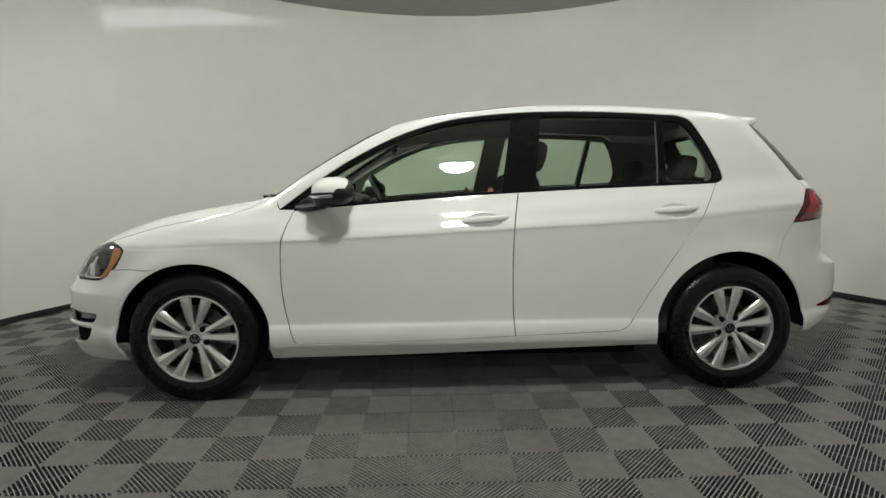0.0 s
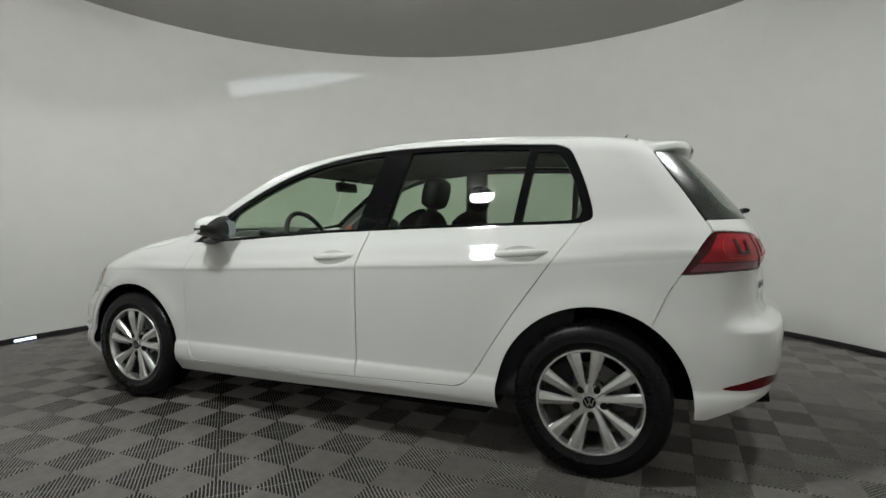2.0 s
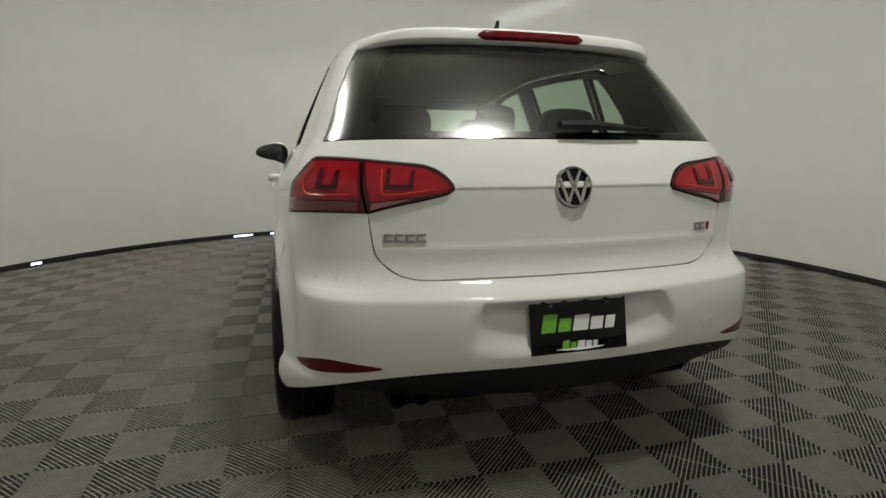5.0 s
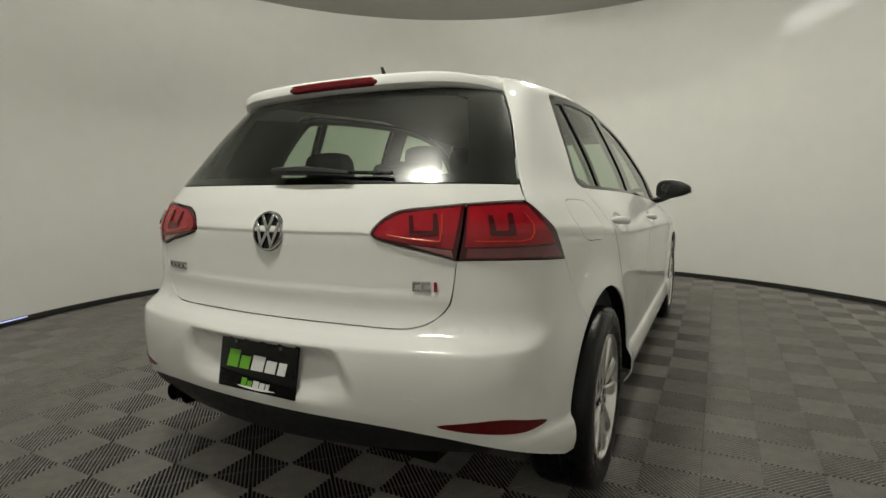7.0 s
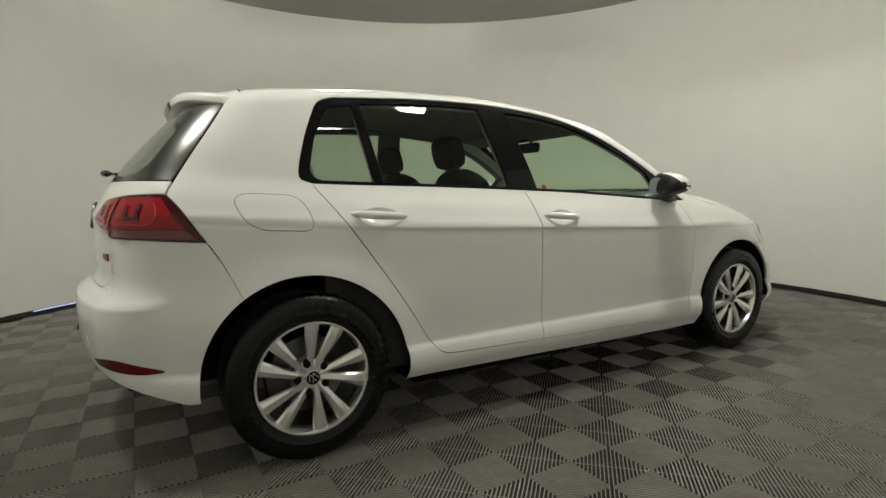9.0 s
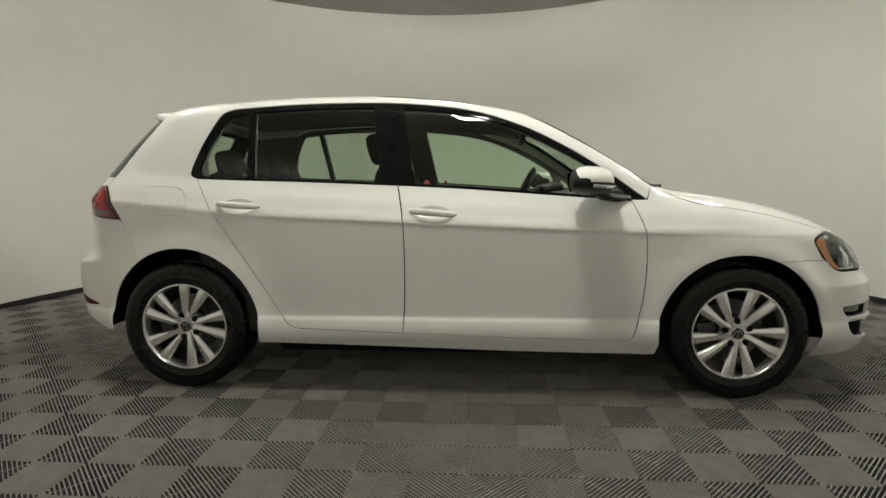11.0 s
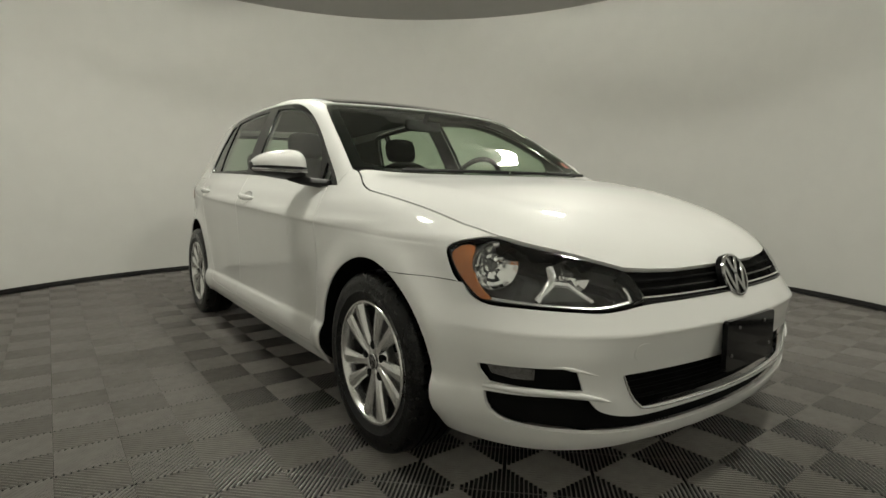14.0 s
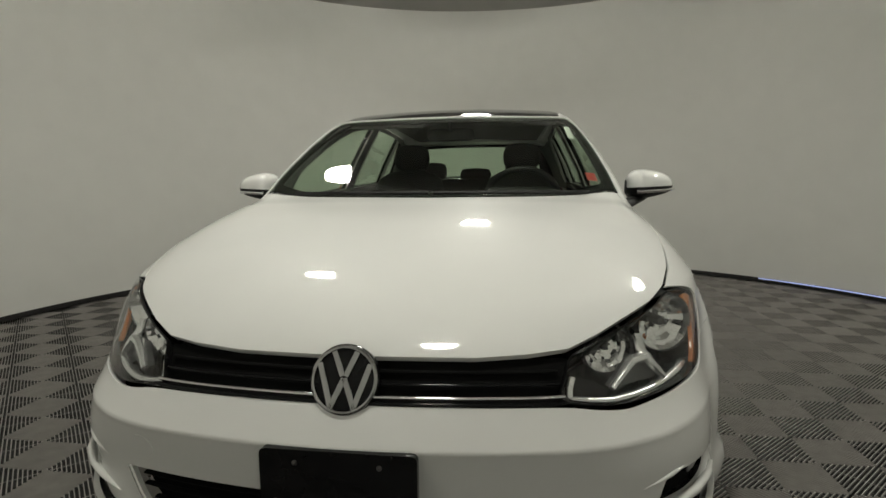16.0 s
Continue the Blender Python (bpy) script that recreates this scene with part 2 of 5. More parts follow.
def outline(corners, step=0.02):
    """A closed outline from corners (u, v, radius): straight edges with rounded corners."""
    n, out = len(corners), []
    for i in range(n):
        p, q, r = (np.array(corners[(i + k) % n][:2], float) for k in (-1, 0, 1))
        rad = corners[i][2] if len(corners[i]) > 2 else 0
        if rad <= 0:
            out.append(q)
            continue
        a, b = p - q, r - q
        la, lb = np.linalg.norm(a), np.linalg.norm(b)
        cut = min(rad, la * 0.48, lb * 0.48)
        s, e = q + a / la * cut, q + b / lb * cut
        for j in range(7):
            t = j / 6
            out.append((1 - t) ** 2 * s + 2 * t * (1 - t) * q + t * t * e)
    return dense(np.array(out), step)


def dense(loop, step):
    """Adds points, so that no edge of a closed outline is longer than step."""
    out, n = [], len(loop)
    for i in range(n):
        a, b = loop[i], loop[(i + 1) % n]
        k = max(1, int(math.ceil(np.linalg.norm(b - a) / step)))
        out += [a + (b - a) * j / k for j in range(k)]
    out = np.array(out)
    keep = np.linalg.norm(out - np.roll(out, 1, 0), axis=1) > 1e-4
    return out[keep]


def shrink(loop, gap):
    """Moves a closed outline inwards by gap."""
    if not gap:
        return loop
    area = np.sum(loop[:, 0] * np.roll(loop[:, 1], -1) - np.roll(loop[:, 0], -1) * loop[:, 1])
    t = np.roll(loop, -1, 0) - np.roll(loop, 1, 0)
    t /= np.maximum(np.linalg.norm(t, axis=1), 1e-9)[:, None]
    n = np.c_[-t[:, 1], t[:, 0]] * (1 if area > 0 else -1)
    return loop + n * gap


def inside(loop, p):
    x, y = p[:, 0], p[:, 1]
    hit = np.zeros(len(p), bool)
    for (x0, y0), (x1, y1) in zip(loop, np.roll(loop, -1, 0)):
        c = (y0 > y) != (y1 > y)
        with np.errstate(divide="ignore", invalid="ignore"):
            hit ^= c & (x < (x1 - x0) * (y - y0) / (y1 - y0) + x0)
    return hit


from mathutils.geometry import delaunay_2d_cdt


def flat_mesh(loops, grid, lines=()):
    """Triangles that fill the first outline, less the others, with a grid of inner points and points along lines."""
    pts, edges = [], []
    for lp in loops:
        k = len(pts)
        pts += [tuple(p) for p in lp]
        edges += [(k + i, k + (i + 1) % len(lp)) for i in range(len(lp))]
    lo, hi = loops[0].min(0), loops[0].max(0)
    gx, gy = np.meshgrid(np.arange(lo[0] + grid / 2, hi[0], grid), np.arange(lo[1] + grid / 2, hi[1], grid))
    gx[::2] += grid / 2
    g = np.c_[gx.ravel(), gy.ravel()]
    ok = inside(loops[0], g)
    for lp in loops[1:]:
        ok &= ~inside(lp, g)
    g = g[ok]
    rim = np.array([p for lp in loops for p in lp])
    if len(g):
        far = np.array([np.min(np.sum((rim - q) ** 2, 1)) for q in g]) > (0.4 * grid) ** 2
        g = g[far]
    for line in lines:
        line = line[inside(loops[0], line)]
        for lp in loops[1:]:
            line = line[~inside(lp, line)]
        if len(line):
            line = line[np.array([np.min(np.sum((rim - q) ** 2, 1)) for q in line]) > 0.004 ** 2]
        if len(line):
            if len(g):
                g = g[np.array([np.min(np.sum((line - q) ** 2, 1)) for q in g]) > 0.007 ** 2]
            pts += [tuple(p) for p in line]
    pts += [tuple(p) for p in g]
    v, _, f, _, _, _ = delaunay_2d_cdt([Vector(p) for p in pts], edges, [], 1, 1e-6)
    v = np.array([(p.x, p.y) for p in v])
    tri = [t for t in f]
    c = np.array([v[list(t)].mean(0) for t in tri])
    ok = inside(loops[0], c)
    for lp in loops[1:]:
        ok &= ~inside(lp, c)
    return v, [t for t, k in zip(tri, ok) if k]


# lines along which the skin bends sharply, in each view's own units
CREASES = {
    "side": [np.array([(x, z + 0.045 * x * k) for x in np.arange(-1.75, 1.75, 0.012)]) for z, k in ((0.805, 1.0), (0.811, 1.0), (0.817, 1.0), (0.822, 1.0), (0.829, 1.0), (0.355, 0.0), (0.37, 0.0), (0.386, 0.0))],
    "nose": [np.array([(a, z) for a in np.arange(-1.1, 1.1, 0.012)]) for z in (0.508, 0.518, 0.5245, 0.531, 0.541)],
    "tail": [np.array([(a, z) for a in np.arange(-1.0, 1.0, 0.012)]) for z in (0.592, 0.600, 0.608, 0.618, 0.641, 0.733, 0.742, 0.750, 0.8935, 0.8975, 0.9025, 0.9065)],
}


def panel(name, mat, view, loop, parent, holes=(), gap=0.0015, rim=0.014, off=0.0, grid=0.035, mirror=False, label="", shape=None):
    """A sheet of the car's skin inside an outline, with its edges turned in. shape(p): moves its points."""
    loops = [shrink(np.asarray(loop, float), gap)] + [shrink(np.asarray(h, float), -gap) for h in holes]
    uv, tri = flat_mesh(loops, grid, CREASES.get(view, ()) if mat is PAINT else ())
    p = lift(view, uv)
    n = skin_normal(p)
    p = p + n * off
    bent = None
    if shape:
        q = shape(p)
        bent, p = np.linalg.norm(q - p, axis=1) > 1e-6, q
    a, b, c = (p[[t[i] for t in tri]] for i in range(3))
    turned = np.sum(np.cross(b - a, c - a) * n[[t[0] for t in tri]], 1) < 0
    tri = [tuple(t[::-1]) if k else tuple(t) for t, k in zip(tri, turned)]
    if bent is not None:
        acc = np.zeros_like(p)
        T = np.array(tri)
        fn = np.cross(p[T[:, 1]] - p[T[:, 0]], p[T[:, 2]] - p[T[:, 0]])
        for i in range(3):
            np.add.at(acc, T[:, i], fn)
        acc /= np.maximum(np.linalg.norm(acc, axis=1), 1e-12)[:, None]
        touched = bent.copy()
        for i in range(3):
            touched[T[:, i]] |= bent[T].any(1)
        n = np.where(touched[:, None], acc, n)
    seen = {}
    for t in tri:
        for i in range(3):
            e = (t[i], t[(i + 1) % 3])
            if (e[1], e[0]) in seen:
                del seen[(e[1], e[0])]
            else:
                seen[e] = True
    V, N, F = list(p), list(n), list(tri)
    if rim:
        acc = {}
        for i, j in seen:
            o = np.cross(p[j] - p[i], n[i] + n[j])
            o /= max(np.linalg.norm(o), 1e-9)
            for k in (i, j):
                acc[k] = acc.get(k, 0) + o
        top, low = {}, {}
        for k, o in acc.items():
            o = o / max(np.linalg.norm(o), 1e-9)
            top[k], low[k] = len(V), len(V) + 1
            V += [p[k], p[k] - n[k] * rim]
            N += [(o + n[k] * 0.4) / np.linalg.norm(o + n[k] * 0.4), o]
        for i, j in seen:
            F.append((top[j], top[i], low[i], low[j]))
    V, N = np.array(V), np.array(N)
    if mirror:
        V, N = V * (1, -1, 1), N * (1, -1, 1)
        F = [f[::-1] for f in F]
    return mesh_ob(name, V, F, mat, parent, label, N)

# ---------------------------------------------------------------- body shape
def pchip(xs, ys):
    """Smooth curve through a few points that never overshoots them."""
    xs, ys = np.array(xs, float), np.array(ys, float)
    h, d = np.diff(xs), np.diff(ys) / np.diff(xs)
    m = np.zeros_like(ys)
    m[0], m[-1] = d[0], d[-1]
    for i in range(1, len(xs) - 1):
        if d[i - 1] * d[i] > 0:
            w1, w2 = 2 * h[i] + h[i - 1], h[i] + 2 * h[i - 1]
            m[i] = (w1 + w2) / (w1 / d[i - 1] + w2 / d[i])

    def f(x):
        x = np.asarray(x, float)
        i = np.clip(np.searchsorted(xs, x) - 1, 0, len(xs) - 2)
        t = np.clip((x - xs[i]) / h[i], -0.5, 1.5)
        a, b = t * t, t * t * t
        return (2 * b - 3 * a + 1) * ys[i] + (b - 2 * a + t) * h[i] * m[i] + (3 * a - 2 * b) * ys[i + 1] + (b - a) * h[i] * m[i + 1]
    return f


def smax(a, b, k):
    h = np.maximum(k - np.abs(a - b), 0) / k
    return np.maximum(a, b) + h * h * k * 0.25


def step01(x, a, b):
    t = np.clip((x - a) / (b - a), 0, 1)
    return t * t * (3 - 2 * t)


WB = 1.3185                      # half the wheelbase; the car's nose points to -x
WZ = 0.312
side_prof = pchip((0.10, 0.17, 0.205, 0.25, 0.28, 0.31, 0.355, 0.385, 0.44, 0.54, 0.68, 0.755, 0.809, 0.819, 0.832, 0.86, 0.91, 0.95, 0.985, 1.10, 1.25, 1.36, 1.46),
                  (0.78, 0.818, 0.845, 0.868, 0.882, 0.885, 0.878, 0.8615, 0.860, 0.861, 0.8640, 0.8672, 0.8690, 0.8712, 0.8682, 0.852, 0.824, 0.796, 0.774, 0.728, 0.658, 0.600, 0.53))
rear_prof = pchip((0.10, 0.20, 0.28, 0.36, 0.44, 0.52, 0.590, 0.602, 0.618, 0.645, 0.70, 0.78, 0.88, 0.95, 1.03, 1.12, 1.25, 1.36, 1.45),
                  (1.90, 1.97, 2.03, 2.075, 2.09, 2.095, 2.0905, 2.087, 2.066, 2.028, 2.012, 2.012, 2.015, 1.99, 1.945, 1.875, 1.76, 1.655, 1.56))
front_prof = pchip((0.10, 0.19, 0.24, 0.30, 0.40, 0.48, 0.515, 0.5245, 0.535, 0.56, 0.62, 0.68, 0.73, 0.80, 0.95),
                   (2.02, 2.115, 2.14, 2.146, 2.146, 2.160, 2.1695, 2.1725, 2.1685, 2.155, 2.124, 2.09, 2.05, 1.97, 1.70))
top_prof = pchip((-2.15, -2.05, -1.9, -1.7, -1.45, -1.2, -1.05, -0.98, -0.8, -0.6, -0.42, -0.25, 0.0, 0.35, 0.8, 1.2, 1.5, 1.75, 2.2),
                 (0.688, 0.738, 0.8006, 0.8648, 0.922, 0.962, 0.9882, 1.0157, 1.142, 1.265, 1.356, 1.4042, 1.444, 1.4732, 1.4698, 1.4476, 1.4164, 1.376, 1.286))
crown_prof = pchip((-1.9, -1.2, -0.7, -0.2, 0.5, 1.5), (0.055, 0.030, 0.080, 0.080, 0.046, 0.066))
upper_wide = pchip((-1.6, -0.9, 0.0, 1.0, 1.7), (0.0, 0.004, 0.008, 0.006, 0.018))
lower_wide = pchip((-1.9, -1.2, 0.0, 1.3, 2.0), (0.020, 0.014, 0.0, 0.005, 0.008))


def side_w(x, z):
    zs = z - 0.045 * x * step01(z, 0.45, 0.85)
    d = np.maximum(np.abs(x) - 0.6, 0)
    a = 0.055 + 0.022 * step01(z, 0.4, 0.9) + 0.012 * step01(z, 0.9, 1.2)
    a = np.where(x < 0, a * 0.85, a)
    w = side_prof(zs) - a * d * d
    w = w + 0.0042 * np.exp(-((zs - 0.8195) / 0.012) ** 2) * (0.18 - step01(np.abs(x - 0.05), 0.85, 1.35))
    xc = np.clip(x, -1.9, 2.0)
    w = w + upper_wide(np.clip(xc, -1.6, 1.7)) * step01(z, 0.85, 1.1) + lower_wide(xc) * (1 - step01(z, 0.8, 1.0)) * step01(z, 0.3, 0.6)
    for wx in (-WB, WB):
        r = np.hypot(x - wx, z - WZ)
        out = step01((x - wx) * (1 if wx > 0 else -1), -0.15, 0.25)
        amp = 0.018 + ((0.028 if wx < 0 else 0.012) * out)
        w = w + amp * np.exp(-((r - 0.375) / 0.075) ** 2) * step01(z, 0.14, 0.34)
    return w


def body(x, y, z):
    """Negative inside the car's outer skin, positive outside."""
    ay = np.abs(y)
    side = ay - side_w(x, z)
    rear = x - (rear_prof(z) - 0.245 * ay * ay)
    front = -x - (front_prof(z) - 0.24 * ay * ay)
    crown = crown_prof(np.clip(x, -1.9, 1.5))
    top = z - (top_prof(x) - crown * ay * ay)
    f = smax(side, rear, 0.15 + 0.04 * step01(z, 0.6, 0.9))
    f = smax(f, front, 0.26 + 0.16 * step01(z, 0.42, 0.60))
    k = 0.10 - 0.03 * step01(x, -1.3, -0.6)
    return smax(f, top, k)


def solve(o, d, far):
    """Where the rays o + r d leave the body, r from 0 to far."""
    lo, hi = np.zeros(len(o)), np.full(len(o), float(far))
    for _ in range(36):
        mid = (lo + hi) / 2
        p = o + mid[:, None] * d
        out = body(p[:, 0], p[:, 1], p[:, 2]) > 0
        hi, lo = np.where(out, mid, hi), np.where(out, lo, mid)
    return o + ((lo + hi) / 2)[:, None] * d


def skin_normal(p):
    e, g = 0.002, np.zeros_like(p)
    for i in range(3):
        q = np.zeros(3)
        q[i] = e
        a, b = p + q, p - q
        g[:, i] = body(a[:, 0], a[:, 1], a[:, 2]) - body(b[:, 0], b[:, 1], b[:, 2])
    return g / np.maximum(np.linalg.norm(g, axis=1), 1e-9)[:, None]


def lift(view, uv):
    """Points of the skin: side (x, z), top (x, y), nose and tail (angle, z)."""
    uv = np.asarray(uv, float)
    u, v = uv[:, 0], uv[:, 1]
    zero, one = np.zeros_like(u), np.ones_like(u)
    if view == "side":
        o, d, far = np.c_[u, zero, v], np.c_[zero, one, zero], 1.2
    elif view == "top":
        o, d, far = np.c_[u, v, 0.3 * one], np.c_[zero, zero, one], 1.5
    elif view == "nose":
        o, d, far = np.c_[-one, zero, v], np.c_[-np.cos(u), np.sin(u), zero], 1.6
    else:
        o, d, far = np.c_[one, zero, v], np.c_[np.cos(u), np.sin(u), zero], 1.6
    return solve(o, d, far)


def drop(view, p):
    """The reverse of lift."""
    p = np.asarray(p, float)
    if view == "side":
        return p[:, [0, 2]]
    if view == "top":
        return p[:, :2]
    s = -1 if view == "nose" else 1
    return np.c_[np.arctan2(p[:, 1], s * (p[:, 0] - s)), p[:, 2]]

# ---------------------------------------------------------------- the round room
def arc_wall(name, r0, r1, z0, z1, a0, a1, n, mat, parent=None, label=""):
    """A bent slab between two radii, two heights and two angles (degrees)."""
    V, F = [], []
    full = abs(a1 - a0) >= 360
    for k in range(n if full else n + 1):
        a = radians(a0 + (a1 - a0) * k / n)
        for r, z in ((r0, z0), (r1, z0), (r1, z1), (r0, z1)):
            V.append((ROOM_X + r * math.cos(a), ROOM_Y + r * math.sin(a), z))
    m = n if full else n + 1
    for k in range(n):
        i, j = 4 * k, 4 * ((k + 1) % m)
        for q in range(4):
            w = (q + 1) % 4
            F.append((i + q, j + q, j + w, i + w))
    if not full:
        F += [(0, 1, 2, 3), (4 * n + 3, 4 * n + 2, 4 * n + 1, 4 * n)]
    me = bpy.data.meshes.new(name)
    me.from_pydata(V, [], F)
    bm = bmesh.new()
    bm.from_mesh(me)
    return part(name, bm, mat, parent, label, angle=30)


tagged(arc_wall("wall_round", ROOM_R, ROOM_R + 0.15, 0.05, ROOM_H, 0, 360, 160, WALL_WHITE),
       "smooth matt white curved wall of a round photo booth", "wall", kind="structure")
tagged(arc_wall("baseboard", ROOM_R - 0.012, ROOM_R + 0.15, 0.012, 0.052, 0, 360, 160, SKIRT),
       "low black rubber skirting along the foot of the wall", "baseboard", kind="structure")
bm = bmesh.new()
ring_solid(bm, ((0.0, 0.0), (ROOM_R + 0.15, 0.0), (ROOM_R + 0.15, 0.08), (0.0, 0.08)), 160, pose(ROOM_X, ROOM_Y, ROOM_H))
bmesh.ops.remove_doubles(bm, verts=bm.verts[:], dist=1e-5)
tagged(part("ceiling", bm, CEIL_GREY), "flat pale grey round ceiling", "ceiling", kind="structure")

bm = bmesh.new()
ring_solid(bm, ((0.0, -0.10), (ROOM_R + 0.6, -0.10), (ROOM_R + 0.6, -0.017), (0.0, -0.017)), 96, pose(ROOM_X, ROOM_Y, 0))
bmesh.ops.remove_doubles(bm, verts=bm.verts[:], dist=1e-5)
floor = tagged(part("floor", bm, TILE_BASE), "floor of grey plastic tiles with diagonal ribs in a chequer", "floor", kind="structure")

# light that comes in under the wall, and the cases of the added fill lamps
for a0, a1, z0, z1, mt in ((-76, -46, 0.040, 0.050, DAYLIGHT_DIM), (-128.2, -126.8, 0.016, 0.036, DAYLIGHT), (-161.8, -158.4, 0.016, 0.036, DAYLIGHT), (-168.1, -165.1, 0.016, 0.036, DAYLIGHT), (-174.2, -171.2, 0.016, 0.036, DAYLIGHT), (-180, -177.3, 0.016, 0.036, DAYLIGHT)):
    slit = arc_wall("light_slit", ROOM_R - 0.016, ROOM_R - 0.006, z0, z1, a0, a1, max(2, int(abs(a1 - a0) / 2)), mt)
    tagged(slit, "bright daylight slit at the black skirting", "light slit", kind="structure")


def fill_lamp_case(az, r, wide):
    m = lamp_pose(az, r)
    w = wide / 2
    bm = bmesh.new()
    ring_solid(bm, ((0.0005, 0.03), (w * 0.8, 0.03), (w + 0.01, 0.015), (w + 0.016, -0.006), (w + 0.006, -0.008), (w + 0.004, 0.012), (0.0005, 0.012)), 40, m, close=False)
    ob = tagged(part("ceiling_lamp", bm, LAMP_RIM), "unseen round fill lamp added under the ceiling", "lamp", "ceiling lamps")
    bm = bmesh.new()
    top = m @ Vector((0, 0, 0.028))
    tube(bm, [top, (top.x, top.y, ROOM_H + 0.01)], 0.02, 10)
    part("stem", bm, LAMP_RIM, ob)


for az, r, watts, wide in FILL_LAMPS:
    fill_lamp_case(az, r, wide)

# added fill coves; the lip hides their glow from the car
for a0, a1 in FILL_COVES:
    fr = arc_wall("cove_light", 1.06, 1.30, 2.992, 3.002, a0 - 0.9, a1 + 0.9, 10, LAMP_RIM)
    tagged(fr, "unseen fill cove with a lip, added to brighten the upper wall", "ceiling light", "cove lights")
    arc_wall("back", 1.06, 1.09, 3.002, ROOM_H + 0.004, a0 - 0.9, a1 + 0.9, 10, LAMP_RIM, fr)
    arc_wall("diffuser", 1.09, 1.105, 3.008, 3.126, a0, a1, 10, FILL_GLOW, fr, "glowing strip of the added fill cove")

# the added slit case, which shapes the band: a tube with a plate in front, open in a narrow slit
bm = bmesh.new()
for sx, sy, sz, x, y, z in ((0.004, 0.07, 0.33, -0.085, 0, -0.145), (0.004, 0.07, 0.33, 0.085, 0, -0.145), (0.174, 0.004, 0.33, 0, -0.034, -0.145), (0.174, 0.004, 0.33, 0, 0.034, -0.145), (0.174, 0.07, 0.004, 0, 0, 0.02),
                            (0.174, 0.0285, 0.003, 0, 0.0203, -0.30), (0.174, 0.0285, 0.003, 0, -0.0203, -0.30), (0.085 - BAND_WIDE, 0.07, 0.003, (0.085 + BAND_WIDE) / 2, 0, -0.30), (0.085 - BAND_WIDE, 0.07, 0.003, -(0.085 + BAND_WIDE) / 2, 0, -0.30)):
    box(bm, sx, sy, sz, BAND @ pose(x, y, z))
washer = tagged(part("slit_lamp", bm, BLACK_PLASTIC), "unseen black lamp case with a narrow slit, added to shape the wall's light band", "lamp")
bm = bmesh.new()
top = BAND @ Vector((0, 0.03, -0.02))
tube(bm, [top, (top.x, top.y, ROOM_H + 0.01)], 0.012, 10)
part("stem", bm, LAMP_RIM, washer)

# tiles: 2 x 2 cells of 0.2 m, ribs at 45 degrees that turn from cell to cell
CELL, FLOOR_X, FLOOR_Y = 0.2, 0.118, 0.164


def clip_cell(pts, axis, lim, sign):
    out = []
    for a, b in zip(pts, pts[1:] + pts[:1]):
        ia, ib = sign * (a[axis] - lim) <= 0, sign * (b[axis] - lim) <= 0
        if ia:
            out.append(a)
        if ia != ib:
            t = (lim - a[axis]) / (b[axis] - a[axis])
            out.append((a[0] + (b[0] - a[0]) * t, a[1] + (b[1] - a[1]) * t))
    return out


def tile_mesh():
    V, F, pitch, s = [], [], 0.0141, math.sqrt(0.5)
    for ci in (0, 1):
        for cj in (0, 1):
            d = (s, -s) if (ci + cj) % 2 == 0 else (s, s)
            nrm = (-d[1], d[0])
            cx, cy = (ci + 0.5) * CELL, (cj + 0.5) * CELL
            k = int(0.15 / pitch) + 1
            for q in range(-k, k + 1):
                o = (q + 0.5) * pitch
                bands = []
                for wide in (0.0030, 0.0034):
                    strip = [(cx + d[0] * a + nrm[0] * (o + b), cy + d[1] * a + nrm[1] * (o + b))
                             for a, b in ((-0.2, -wide / 2), (0.2, -wide / 2), (0.2, wide / 2), (-0.2, wide / 2))]
                    for axis, lo in ((0, ci * CELL), (1, cj * CELL)):
                        strip = clip_cell(strip, axis, lo + 0.0006, -1) if strip else strip
                        strip = clip_cell(strip, axis, lo + CELL - 0.0006, 1) if strip else strip
                    bands.append(strip)
                up, low = bands
                n = len(up)
                if n < 3:
                    continue
                if len(low) != n:
                    low = up
                i = len(V)
                V += [(x, y, 0.0) for x, y in up] + [(x, y, -0.0068) for x, y in low]
                F.append(tuple(range(i, i + n)))
                F += [(i + (w + 1) % n, i + w, i + n + w, i + n + (w + 1) % n) for w in range(n)]
            # the web under the ribs, across them
            w, h = 0.002, 0.141
            i = len(V)
            V += [(cx + nrm[0] * a - nrm[1] * b * 1, cy + nrm[1] * a + nrm[0] * b * 1, -0.0068) for a, b in ((-h, -w), (h, -w), (h, w), (-h, w))]
            F.append((i, i + 1, i + 2, i + 3))
    return V, F


TV, TF = tile_mesh()
tile_data = bpy.data.meshes.new("floor_tile")
tile_data.from_pydata(TV, [], TF)
tile_data.materials.append(TILE)
tile_data.update()
spots = []
for i in range(-14, 14):
    for j in range(-14, 14):
        x, y = FLOOR_X + 0.4 * i, FLOOR_Y + 0.4 * j
        r = math.hypot(x + 0.2 - ROOM_X, y + 0.2 - ROOM_Y)
        if r < ROOM_R + 0.27:
            spots.append((r, x, y))
spots.sort()

# ---------------------------------------------------------------- the car
car = new("car")
tagged(car, "glossy white five-door hatchback parked on the ribbed tiles", "car")


def both(make):
    """Makes a part for the near and the far flank."""
    return make(False), make(True)


def flat(view, pts):
    return [tuple(q) for q in drop(view, np.array(pts, float))]


def symm(pts):
    """Closes an outline of the right half, from the middle round to the middle, by its mirror image."""
    pts = [tuple(p) for p in pts]
    return np.array(pts + [(-u, v) for u, v in pts[::-1] if abs(u) > 1e-6])


